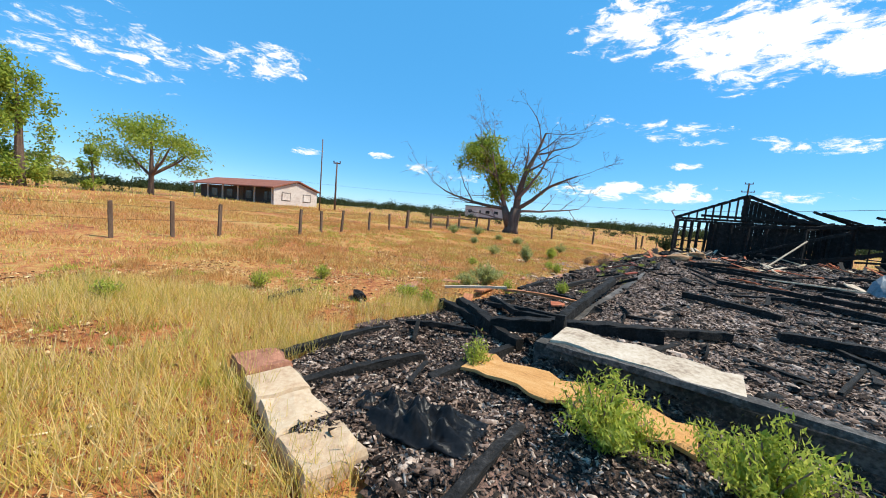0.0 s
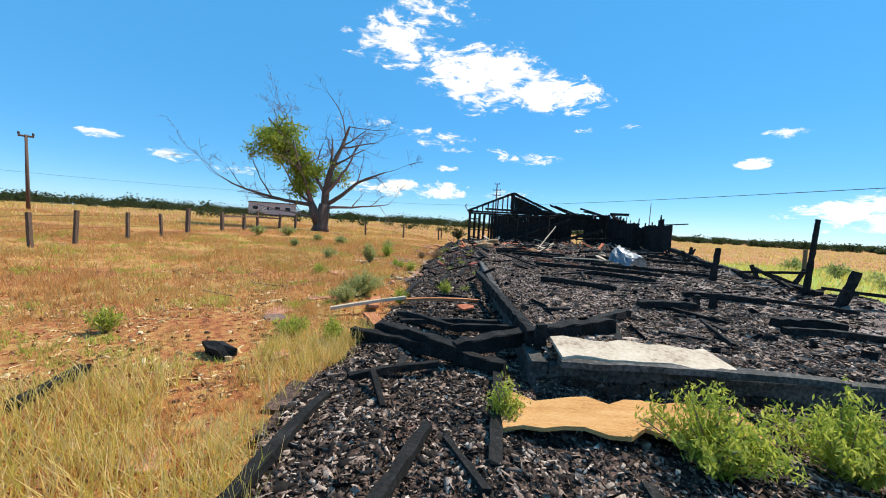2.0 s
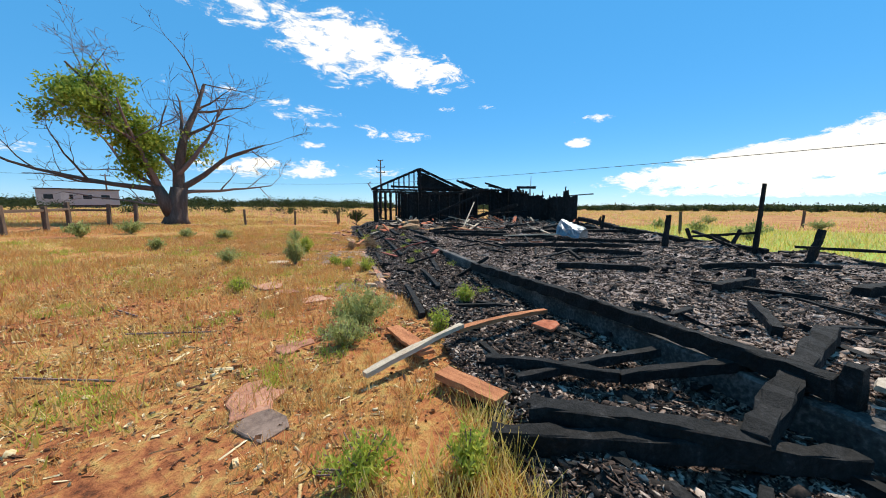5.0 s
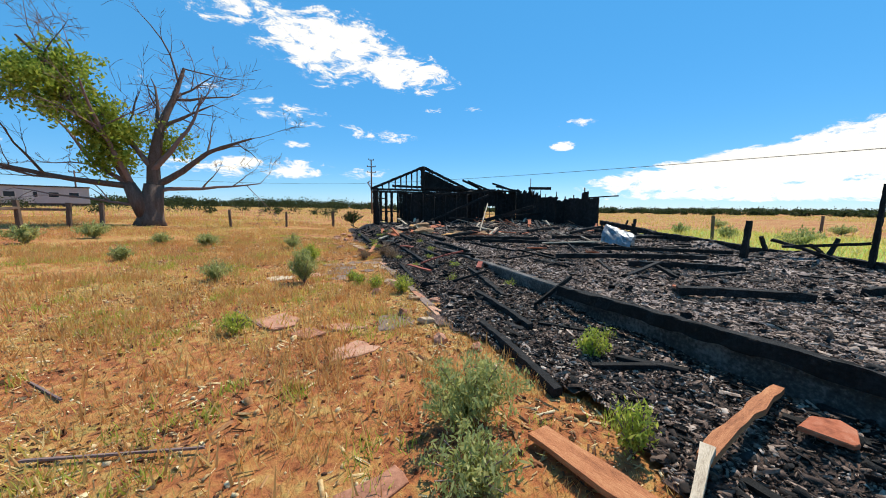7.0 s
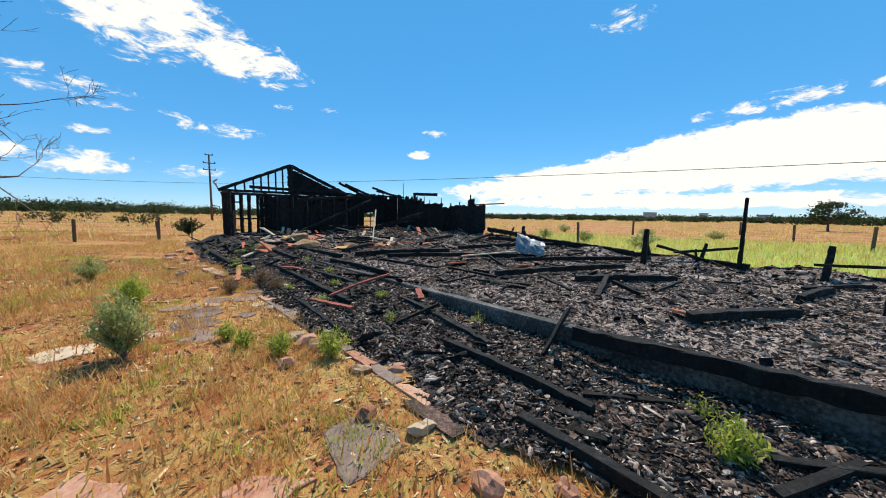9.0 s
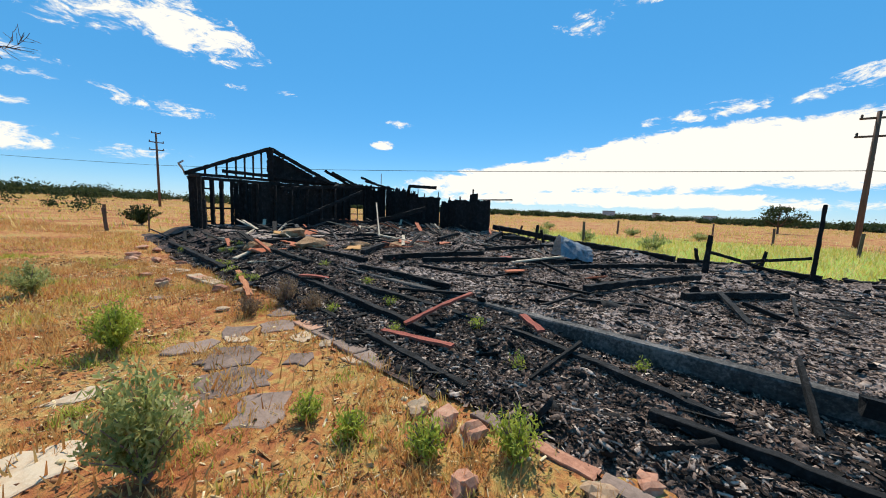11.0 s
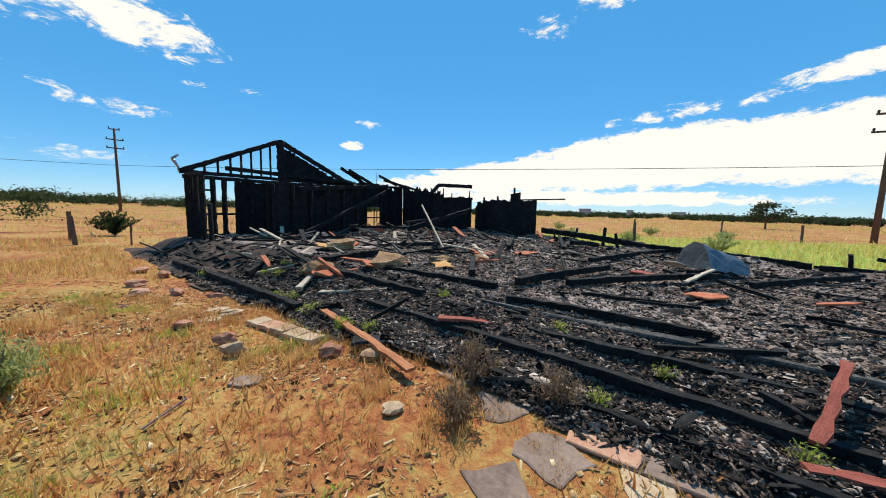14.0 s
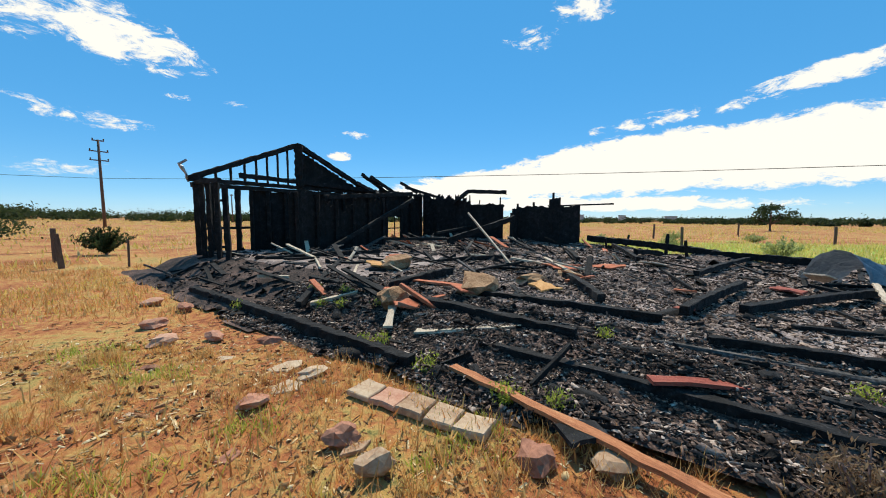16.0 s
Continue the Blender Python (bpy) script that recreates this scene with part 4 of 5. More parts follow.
ROCKS = [(-2.16, 7.29, .2, .16), (-2.14, 7.04, .24, .2), (-2.12, 6.82, .2, .22), (-2.03, 6.05, .2, .14), (-1.75, 5.86, .2, .12), (-2.65, 13.22, .24, .2), (-2.71, 12.85, .22, .22), (-2.76, 14.11, .26, .14), (-2.73, 16.25, .3, .2),
         (-3.35, 14.65, .25, .08), (-3.04, 15.53, .22, .12), (-2.59, 17.13, .3, .22), (-2.2, 14.25, .3, .1), (-2.3, 16.0, .28, .18), (-2.1, 12.1, .3, .2), (-1.85, 11.7, .3, .16), (-2.0, 17.8, .3, .2), (-2.2, 18.6, .35, .2), (-2.86, -.03, .12, .12),
         (-2.43, .1, .25, .12), (-2.35, 5.4, .16, .16), (-2.15, 5.0, .2, .14), (-2.2, 4.4, .2, .16), (-1.9, 4.1, .16, .12), (-2.4, 10.9, .2, .1), (-1.95, 15.4, .25, .12), (-2.5, 6.6, .18, .18), (-2.0, 8.9, .16, .08)]
for i, (v, u, s, h) in enumerate(ROCKS):
    p = H(v, u)
    stone("rock", p.x, p.y, (s * .95, s * .7, h * .7), SANDSTONE if i % 3 else PALESTONE, "rough broken sandstone rock in the grass" if i % 3 else "rough pale broken rock in the grass", 800 + i, 0.0, group="loose rocks")
p = H(-3.0, 0.02)
stone("burnt_log", p.x, p.y, (.34, .16, .17), CHAR, "black burnt log piece in dry grass", 860, 0.0, "log")
timber_thing("burnt_branch", (-1.6, 5.46, .05), (-1.35, 5.96, .06), .08, .07, CHAR, "black burnt branch in dry grass", "timber", seed=861, rough=.25)
for i, (a, b) in enumerate((((-4.9, 3.5), (-4.0, 3.3)), ((-5.2, 2.6), (-4.4, 2.3)), ((-4.4, 6.2), (-4.0, 5.4)), ((-5.5, 4.6), (-5.1, 4.2)), ((-3.6, 12.0), (-3.3, 12.2)), ((-4.6, 17.5), (-3.6, 18.0)))):
    A, B = H(*a, .03), H(*b, .03)
    timber_thing("dead_branch", A, B, .014, .014, TWIG, "thin grey dead branch on dry ground", "branch", "dead branches", 870 + i, rough=.2)


# ---- rubble as loose geometry ----
def chip_mesh(name, w, s, mat, r, flat=0.35, long=2.0, level=0.45):
    """Splintered chips of size s at the points w."""
    n = len(w)
    s = s[:, None]
    a = r.normal(size=(n, 3))
    a /= np.linalg.norm(a, axis=1)[:, None]
    a[:, 2] *= level
    b = np.cross(a, r.normal(size=(n, 3)))
    b /= np.linalg.norm(b, axis=1)[:, None]
    b[:, 2] *= level + 0.15
    k = np.cross(a, b)
    a, b, k = a * s * long, b * s * 0.7, k * s * flat
    top = np.stack([w - a * 0.9 - b * 0.8 + k, w + a - b * 0.7 + k, w + a * 0.8 + b + k, w - a * 0.7 + b * 0.9 + k], 1)
    low = np.stack([w - a * 1.1 - b - k, w + a - b * 1.2 - k, w + a * 1.1 + b - k, w - a + b * 1.2 - k], 1)
    verts = np.concatenate([top, low], 1).reshape(-1, 3)
    idx = np.array([(0, 1, 2, 3), (0, 4, 5, 1), (1, 5, 6, 2), (2, 6, 7, 3), (3, 7, 4, 0)])
    faces = (np.arange(n)[:, None, None] * 8 + idx[None]).reshape(-1, 4)
    me = bpy.data.meshes.new(name)
    me.vertices.add(len(verts))
    me.vertices.foreach_set("co", verts.reshape(-1).astype(np.float32))
    me.loops.add(faces.size)
    me.loops.foreach_set("vertex_index", faces.reshape(-1).astype(np.int32))
    me.polygons.add(len(faces))
    me.polygons.foreach_set("loop_start", np.arange(0, faces.size, 4, dtype=np.int32))
    me.materials.append(mat)
    me.update(calc_edges=True)
    return me


def strewn(r, n, v0, v1, u0, u1, bias, ash):
    """Points on the burnt ground: on the ash of the floor, or on the cinders beside it."""
    out = []
    for _ in range(n):
        v, u = r.uniform(v0, v1), u0 + (u1 - u0) * r.random() ** bias
        if burnt(v, u) and (v > 0.05 and u > -0.1) == ash:
            out.append(H(v, u, debris_z(v, u) + 0.028))
    return np.array(out)


def chips():
    r = np.random.default_rng(8)
    for name, label, mat, ash, n, area, size in (
            ("ash_flakes", "grey and black ash flakes on the burnt floor", CHIPS, True, 72000, (0.0, 4.2, -0.1, 16, 1.2), (0.008, 0.0045)),
            ("ash_flakes_far", "grey and black ash flakes on the burnt floor", CHIPS, True, 42000, (3.8, 10.4, -0.1, 23, 1.0), (0.012, 0.007)),
            ("charcoal", "black charcoal pieces beside the foundation", COALS, False, 95000, (-1.9, 0.05, -2.4, 17, 1.25), (0.008, 0.0042)),
            ("charcoal_front", "black charcoal pieces before the foundation", COALS, False, 26000, (0.0, 4.5, -2.4, -0.1, 1.0), (0.007, 0.004)),
            ("charcoal_lumps", "larger burnt lumps and splinters among the cinders", CHAR, False, 2200, (-1.9, 0.05, 0.0, 21, 1.0), (0.016, 0.012)),
            ("ash_lumps", "larger burnt lumps and splinters on the ash", CHAR, True, 4200, (0.0, 10.2, 0.0, 22.5, 1.0), (0.018, 0.015))):
        w = strewn(r, n, *area, ash)
        s = r.gamma(1.3, size[1], len(w)) + size[0] * 0.5
        tagged(new(name, chip_mesh(name, w, s, mat, r)), label, "rubble", kind="stuff")
    # straw, twigs and small stones on the open ground
    pts = []
    while len(pts) < 52000:
        x = r.uniform(-6, 11)
        y = r.uniform(1.5, 20)
        v, u = to_house(x, y)
        if v < -0.5 and not burnt(v, u) and -7 < v and u > -4 and noise.noise(Vector((x * 1.1, y * 1.1, 12))) > r.uniform(-0.5, 0.35):
            pts.append((x, y, lie(x, y) + 0.03 * noise.noise(Vector((x * 0.6, y * 0.6, 2))) + 0.006))
    pts = np.array(pts)
    tagged(new("straw_litter", chip_mesh("straw_litter", pts[:36000], r.gamma(1.4, 0.0024, 36000) + 0.0018, LITTER, r, 0.3, 4.5, 0.25)), "dry straw and twig litter on red earth", "litter", kind="stuff")
    tagged(new("gravel", chip_mesh("gravel", pts[36000:], r.gamma(1.3, 0.0045, len(pts) - 36000) + 0.003, LITTER, r, 0.7, 1.1, 0.5)), "small stones and clods on red earth", "gravel", kind="stuff")


chips()


# ---- grass ----
def grass():
    r = np.random.default_rng(3)
    def spots(n, x0, x1, y0, y1, clump, thresh, keep=1.0):
        out = []
        tries = 0
        while len(out) < n and tries < n * 6:
            tries += 1
            x, y = r.uniform(x0, x1), r.uniform(y0, y1)
            v, u = to_house(x, y)
            if burnt(v, u) or (0 < v < 12 and -2.5 < u < 24):
                continue
            if noise.noise(Vector((x * clump, y * clump, 4))) < thresh:
                continue
            out.append((x, y, lie(x, y)))
        return np.array(out)
    def tuft(name, label, c, per, h, w, mat, spread):
        n = len(c) * per
        base = np.repeat(c, per, axis=0) + np.concatenate([r.normal(0, spread, (n, 2)), np.zeros((n, 1))], 1)
        tagged(new(name, blades(name, base, r.uniform(0.5, 1.3, n) * h, r.uniform(.6, 1.3, n) * w, r.uniform(0.1, 0.9, n), mat, r)), label, "grass", kind="stuff")
    tuft("tall_grass", "tall yellow-green grass beside the kerb", spots(3600, -4.5, 1.2, 0.6, 6.0, 0.9, -0.2), 10, 0.2, 0.0034, GRASS_GREEN, 0.06)
    tuft("dry_grass", "short straw-coloured dry grass", spots(9000, -5, 10, 2.5, 21, 1.9, 0.0), 14, 0.055, 0.0025, GRASS_DRY, 0.035)
    tuft("straw_tufts", "bleached tufts of taller dry grass", spots(1500, -5, 10, 3.5, 21, 0.7, 0.12), 26, 0.13, 0.003, GRASS_DRY, 0.045)
    tuft("green_tufts", "small olive-green weeds in dry grass", spots(1500, -6, 10, 3.0, 21, 1.1, 0.18), 22, 0.07, 0.0045, BUSH, 0.05)
    tuft("field_grass", "patchy dry grass of the open field", spots(15000, -20, 17, 8, 38, 0.35, -0.16), 8, 0.12, 0.008, GRASS_DRY, 0.12)
    tuft("far_field_grass", "yellow-green grass of the distant fields", np.array([p for p in spots(13000, -70, 120, -70, 110, 0.06, -0.25) if math.hypot(p[0] - 3, p[1] - 9) > 19]), 7, 0.24, 0.03, GRASS_GREEN, 0.5)
    tuft("weeds", "low green weeds in the dry field", spots(6000, -16, 16, 6, 34, 0.25, 0.0), 10, 0.08, 0.008, GRASS_GREEN, 0.09)


grass()


# ---- bushes ----
def bush_mesh(name, mat, seed, n=1300, r0=0.35, h=0.6, leaf=0.02):
    rng = np.random.default_rng(seed)
    nst = 70
    quads, centres = [], []
    t, k = rng.uniform(0, 2 * np.pi, nst), rng.uniform(0, 1, nst) ** 0.6
    tips = np.stack([np.cos(t) * k * r0, np.sin(t) * k * r0, h * (1.05 - 0.45 * k) * rng.uniform(.65, 1.1, nst)], 1)
    per = n // nst
    for tip in tips:
        f = rng.uniform(0.18, 1, per) ** 0.8
        p = np.outer(f, tip) * np.stack([f ** 0.5, f ** 0.5, np.ones(per)], 1) + rng.normal(0, 0.022, (per, 3))
        p[:, 2] = np.maximum(p[:, 2], 0.01)
        centres.append(p)
    return leaves_mesh(name, np.concatenate(centres), leaf, mat, rng, 1.8, 1.4), tips


def bush(x, y, h, r0, mat, label, seed, n=1300, leaf=0.02, category="bush"):
    root = empty("bush", pose(x, y, lie(x, y), 0, 0, seed * 47), label, category, "brush in the field")
    me, tips = bush_mesh("foliage", mat, seed, int(n * 1.7), r0, h, leaf * 0.72)
    f = new("foliage", me)
    f.parent = root
    bm = bmesh.new()
    rr = random.Random(seed)
    for tip in tips[::4]:
        q = Vector(tip)
        tube(bm, [Vector((0, 0, 0)), Vector((q.x * .35, q.y * .35, q.z * .5)), q * 0.92], [.008, .006, .003], 4, 0.1, rr)
    part("woody_base", bm, TWIG, root)
    return root


GREEN, GREY = "yellow-green rabbitbrush bush on dry ground", "grey-green sagebrush bush on dry ground"
for i, (x, y, h, r0, m, n, lf) in enumerate((
        (1.72, 2.62, .52, .40, BUSH, 3000, .016), (2.35, 2.15, .55, .42, BUSH, 3000, .016), (2.9, 1.7, .5, .4, BUSH, 2600, .016), (1.05, 3.6, .36, .14, BUSH, 800, .015),
        (1.9, 7.85, .5, .42, SAGE, 2600, .017), (1.45, 7.6, .3, .3, SAGE, 1200, .017), (0.6, 5.75, .3, .14, BUSH, 700, .016), (0.3, 6.2, .26, .25, BUSH, 700, .016), (2.14, 6.94, .35, .13, BUSH, 600, .016), (3.34, 7.3, .32, .16, BUSH, 700, .016),
        (4.08, 12.32, .72, .28, SAGE, 2200, .02), (3.2, 13.6, .4, .3, SAGE, 900, .022), (5.6, 14.0, .55, .27, BUSH, 2000, .018), (7.05, 16.7, .5, .32, SAGE, 1500, .02), (5.46, 18.57, .45, .35, SAGE, 900, .03), (4.7, 19.7, .4, .3, SAGE, 700, .03),
        (2.9, 16.98, .35, .25, SAGE, 600, .03), (3.9, 22.5, .6, .55, SAGE, 900, .04), (2.3, 21.5, .6, .5, SAGE, 800, .04), (4.69, 11.7, .22, .12, BUSH, 450, .016), (4.53, 11.36, .22, .12, BUSH, 450, .016), (4.4, 10.84, .28, .15, BUSH, 600, .016),
        (4.4, 10.3, .34, .2, BUSH, 700, .016), (6.82, 13.4, .3, .22, BROWNWEED, 700, .015), (7.4, 13.2, .45, .3, BROWNWEED, 1000, .014), (7.0, 12.6, .35, .25, BROWNWEED, 700, .014), (8.6, 14.6, .22, .15, BUSH, 400, .016), (9.2, 15.2, .2, .16, BUSH, 400, .016),
        (2.0, 10.8, .25, .2, BUSH, 500, .018), (-2.1, 6.2, .3, .2, BUSH, 500, .018), (-1.4, 7.2, .3, .2, BUSH, 500, .018), (-3.4, 5.0, .3, .2, BUSH, 500, .018), (19.5, 26.5, 1.1, .9, JUNIPER, 1200, .06), (24, 5.2, .7, .7, SAGE, 700, .05), (21, 3.5, .7, .6, SAGE, 700, .05),
        (17.5, 2.0, .8, .8, SAGE, 900, .05), (29, -3, .6, .8, SAGE, 600, .06), (26, -6, .6, .7, SAGE, 600, .06), (34, 2, .7, .8, SAGE, 500, .06))):
    bush(x, y, h, r0, m, GREEN if m is BUSH else GREY if m is SAGE else "dark green juniper bush" if m is JUNIPER else "dry brown weed clump on dirt", 20 + i, n, lf)
for i in range(18):
    r = random.Random(900 + i)
    v, u = r.uniform(-1.6, -0.2), r.uniform(3, 17)
    p = H(v, u, debris_z(v, u))
    b = bush(p.x, p.y, .14, .12, BUSH, "small green weed sprouting in cinders", 60 + i, 160, .013, "weed")
    b.location.z = debris_z(v, u)


# ---- the big half-dead cottonwood ----
def limb(rng, p, d, length, r, depth, out, wander=0.16, rise=0.03, n=6):
    pts, rad = [p.copy()], [r]
    for i in range(n):
        d = (d + Vector((rng.gauss(0, wander), rng.gauss(0, wander), rng.gauss(0, wander) + rise))).normalized()
        p = p + d * (length / n)
        pts.append(p.copy())
        rad.append(r * (1 - 0.75 * (i + 1) / n))
    out.append((pts, rad))
    if depth > 0:
        k = rng.randint(4, 6) if depth > 1 else rng.randint(3, 6)
        for _ in range(k):
            i = rng.randint(2, n)
            q = Vector((rng.gauss(0, 1), rng.gauss(0, 1), rng.gauss(0.25, .8))).normalized()
            limb(rng, pts[i], (d * 0.75 + q * 0.8).normalized(), length * rng.uniform(.3, .55), max(0.008, rad[i] * 0.55), depth - 1, out, wander * 1.2, rise, 4 if depth < 2 else 5)


def cottonwood():
    x, y = 7.5, 28.4
    root = empty("cottonwood_tree", pose(x, y, lie(x, y) - .05) @ Matrix.Scale(1.16, 4), "half-dead cottonwood with bare limbs and green crown patches", "tree")
    rng = random.Random(12)
    # across the view: R; along it: A
    R, A, Z = Vector((0.95, -0.3, 0)), Vector((0.3, 0.95, 0)), Vector((0, 0, 1))
    bm = bmesh.new()
    tube(bm, [Vector((0, 0, 0)), R * .05 + Z * .35, R * .12 + Z * .9, R * .22 + Z * 1.8], [.62, .46, .40, .34], 12, .08, rng)
    tube(bm, [R * -.1 + Z * .5, R * -.35 + Z * 1.1, R * -.6 + Z * 1.8], [.34, .3, .22], 10, .08, rng)
    part("trunk", bm, BARK, root, smooth=True)
    limbs = []
    for d, start, length, r, dep in (
            (R * .05 + Z, R * .22 + Z * 1.8, 5.6, .26, 3), (R * -.5 + Z * .8 + A * .2, R * .15 + Z * 2.6, 5.2, .12, 3), (R * .85 + Z * .62, R * .2 + Z * 1.7, 4.6, .17, 3), (R * .95 + Z * .22 - A * .2, R * .15 + Z * 1.5, 4.2, .11, 3),
            (R * -1 + Z * .12, R * -.55 + Z * 1.7, 5.6, .14, 3), (R * -.55 + Z * .85, R * -.55 + Z * 1.8, 5.6, .15, 3), (R * -.95 + Z * .5 + A * .3, R * -.6 + Z * 1.8, 4.6, .1, 3), (R * -.3 + Z - A * .3, R * -.5 + Z * 1.8, 4.0, .12, 3),
            (R * -1 - Z * .02 + A * .2, R * -.1 + Z * .9, 4.0, .07, 1), (R * .3 + Z * .9 + A * .5, R * .22 + Z * 2.2, 4.2, .12, 3), (R * .55 + Z * .9 - A * .4, R * .22 + Z * 2.4, 4.0, .12, 3)):
        got = []
        limb(rng, start.copy(), d.normalized(), length, r, dep, got, 0.11, 0.02, 7)
        bm = bmesh.new()
        for pts, rad in got:
            tube(bm, pts, [max(q, .006) for q in rad], 6 if rad[0] > .06 else 4, .05, rng, cap=False)
        part("limb", bm, BARK if r > .13 else TWIG, root, smooth=True)
    g = np.random.default_rng(6)
    for c, s, n in ((R * -.85 + Z * 3.9, (.95, .85, .9), 2600), (R * -1.15 + Z * 2.9, (.6, .6, .6), 900), (R * -2.45 + Z * 5.3, (.95, .9, .9), 1700), (R * -2.1 + Z * 6.1, (.6, .6, .75), 1000), (R * -3.1 + Z * 5.6, (.6, .7, .6), 700),
                    (R * -1.7 + Z * 4.5, (.6, .6, .6), 500), (R * 1.15 + Z * 3.9 + A * .5, (.55, .6, .6), 380)):
        cs = []
        for _ in range(26):
            q = g.normal(size=3) * 0.55 * np.array(s)
            m = int(n * 1.9) // 26
            cs.append(q + g.normal(size=(m, 3)) * 0.22)
        me = leaves_mesh("crown", np.concatenate(cs) + np.array(c), 0.075, TREELEAF, g, 1.1)
        f = new("crown", me)
        f.parent = root


cottonwood()


def far_tree(x, y, h, w, label, seed, mat=TREELEAF, columnar=False, n=9000, leaf=0.11):
    root = empty("tree", pose(x, y, lie(x, y)), label, "tree")
    g, rr = np.random.default_rng(seed), random.Random(seed)
    bm = bmesh.new()
    tube(bm, [Vector((0, 0, -.1)), Vector((.05, 0, h * .2)), Vector((0.1, 0, h * .55)), Vector((0, 0, h * .85))], [h * .04, h * .03, h * .02, .02], 8, .06, rr)
    if not columnar:
        for _ in range(6):
            a = rr.uniform(0, 6.28)
            tube(bm, [Vector((0, 0, h * .25)), Vector((math.cos(a) * w * .25, math.sin(a) * w * .25, h * .45)), Vector((math.cos(a) * w * .42, math.sin(a) * w * .42, h * .65))], [h * .02, h * .014, .02], 6, .06, rr)
    part("trunk", bm, BARK, root)
    cs = []
    k = 34
    for _ in range(k):
        z = rr.uniform(.1 if columnar else .38, .97) * h
        rad = w * .5 * (math.sin(math.pi * min(1, z / h * .85 + .12)) ** .7)
        a, q = rr.uniform(0, 6.28), rr.uniform(.1, 1) ** .5
        cs.append(np.array([math.cos(a) * rad * q, math.sin(a) * rad * q, z]) + g.normal(size=(n // k, 3)) * np.array([w * .085, w * .085, h * .05]))
    f = new("crown", leaves_mesh("crown", np.concatenate(cs), leaf, mat, g, 1.0))
    f.parent = root


far_tree(-27.5, 26.0, 8.6, 3.4, "tall columnar poplar beyond the field", 1, columnar=True)
far_tree(-31.5, 23.5, 6.0, 3.0, "tall columnar poplar beyond the field", 2, columnar=True)
far_tree(-26.0, 29.5, 3.4, 1.5, "small columnar poplar beyond the field", 3, columnar=True, n=1200)
far_tree(-28.5, 28.0, 2.6, 4.0, "low brown-green scrub tree by the poplars", 4, SAGE, n=1400)
far_tree(-24.5, 33.4, 6.8, 7.8, "broad green cottonwood beside the low house", 5)
far_tree(46, -29.5, 3.4, 4.6, "round dark green tree on the plain", 7, JUNIPER, n=1800, leaf=.14)



# ---- fences ----
def post(x, y, h, w, seed, label="weathered wooden fence post in dry grass", z=None):
    r = random.Random(seed)
    z = lie(x, y) if z is None else z
    return timber_thing("fence_post", (x, y, z - .15), (x + r.uniform(-.06, .06), y + r.uniform(-.06, .06), z + h * r.uniform(.92, 1.06)), w, w, FENCEWOOD, label, "fence post", "fence posts", seed, rough=.09, step=.25)


LEFT_FENCE = [(-11.5, 6.5), (-9.4, 8.0), (-7.22, 9.48), (-6.38, 10.37), (-5.72, 11.37), (-4.04, 13.39), (-3.75, 15.0), (-3.15, 15.9), (-2.2, 17.4), (-1.4, 19.2)]
for i, (x, y) in enumerate(LEFT_FENCE):
    post(x, y, .95, .085, 1000 + i)
RIGHT_FENCE = [(9.99, 25.76), (12.91, 25.29), (15.79, 24.52), (17.06, 25.89), (16.45, 23.4)]
for i, (x, y) in enumerate(RIGHT_FENCE):
    post(x, y, .95 if i != 4 else .8, .11 if i != 4 else .05, 1020 + i)
PEN = [(0.9, 23.6), (2.1, 25.2), (3.19, 27.75), (4.55, 27.93), (5.5, 27.6), (-0.6, 21.4)]
for i, (x, y) in enumerate(PEN):
    post(x, y, 1.05, .14, 1040 + i, "thick weathered corral post")
for i, (a, b, z) in enumerate(((2, 3, .75), (1, 2, .8), (0, 1, .8))):
    A, B = PEN[a], PEN[b]
    timber_thing("fence_rail", (A[0], A[1], lie(*A) + z), (B[0], B[1], lie(*B) + z), .09, .1, FENCEWOOD, "weathered round corral rail between posts", "fence rail", "corral rails", 1060 + i, rough=.1, step=.3)
timber_thing("fence_rail", (1.6, 26.6, lie(1.6, 26.6) + .72), (3.19, 27.75, lie(3.2, 27.7) + .78), .08, .1, FENCEWOOD, "weathered round corral rail between posts", "fence rail", "corral rails", 1070, rough=.1, step=.3)
for i, (a, b) in enumerate(((LEFT_FENCE[0], LEFT_FENCE[-1]), (RIGHT_FENCE[0], RIGHT_FENCE[2]))):
    pts = LEFT_FENCE if i == 0 else RIGHT_FENCE[:3]
    for z in (.45, .8):
        cable([(x, y, lie(x, y) + z) for x, y in pts], .004, "fence_wire", "thin strand of fence wire", WIRE)
for i, (x, y) in enumerate(((19.35, 4.29), (30.5, -2.6), (33, -12), (18.2, -7.5), (24, -9))):
    post(x, y, 1.1, .12 if i else .1, 1080 + i, "dark fence post on the plain")


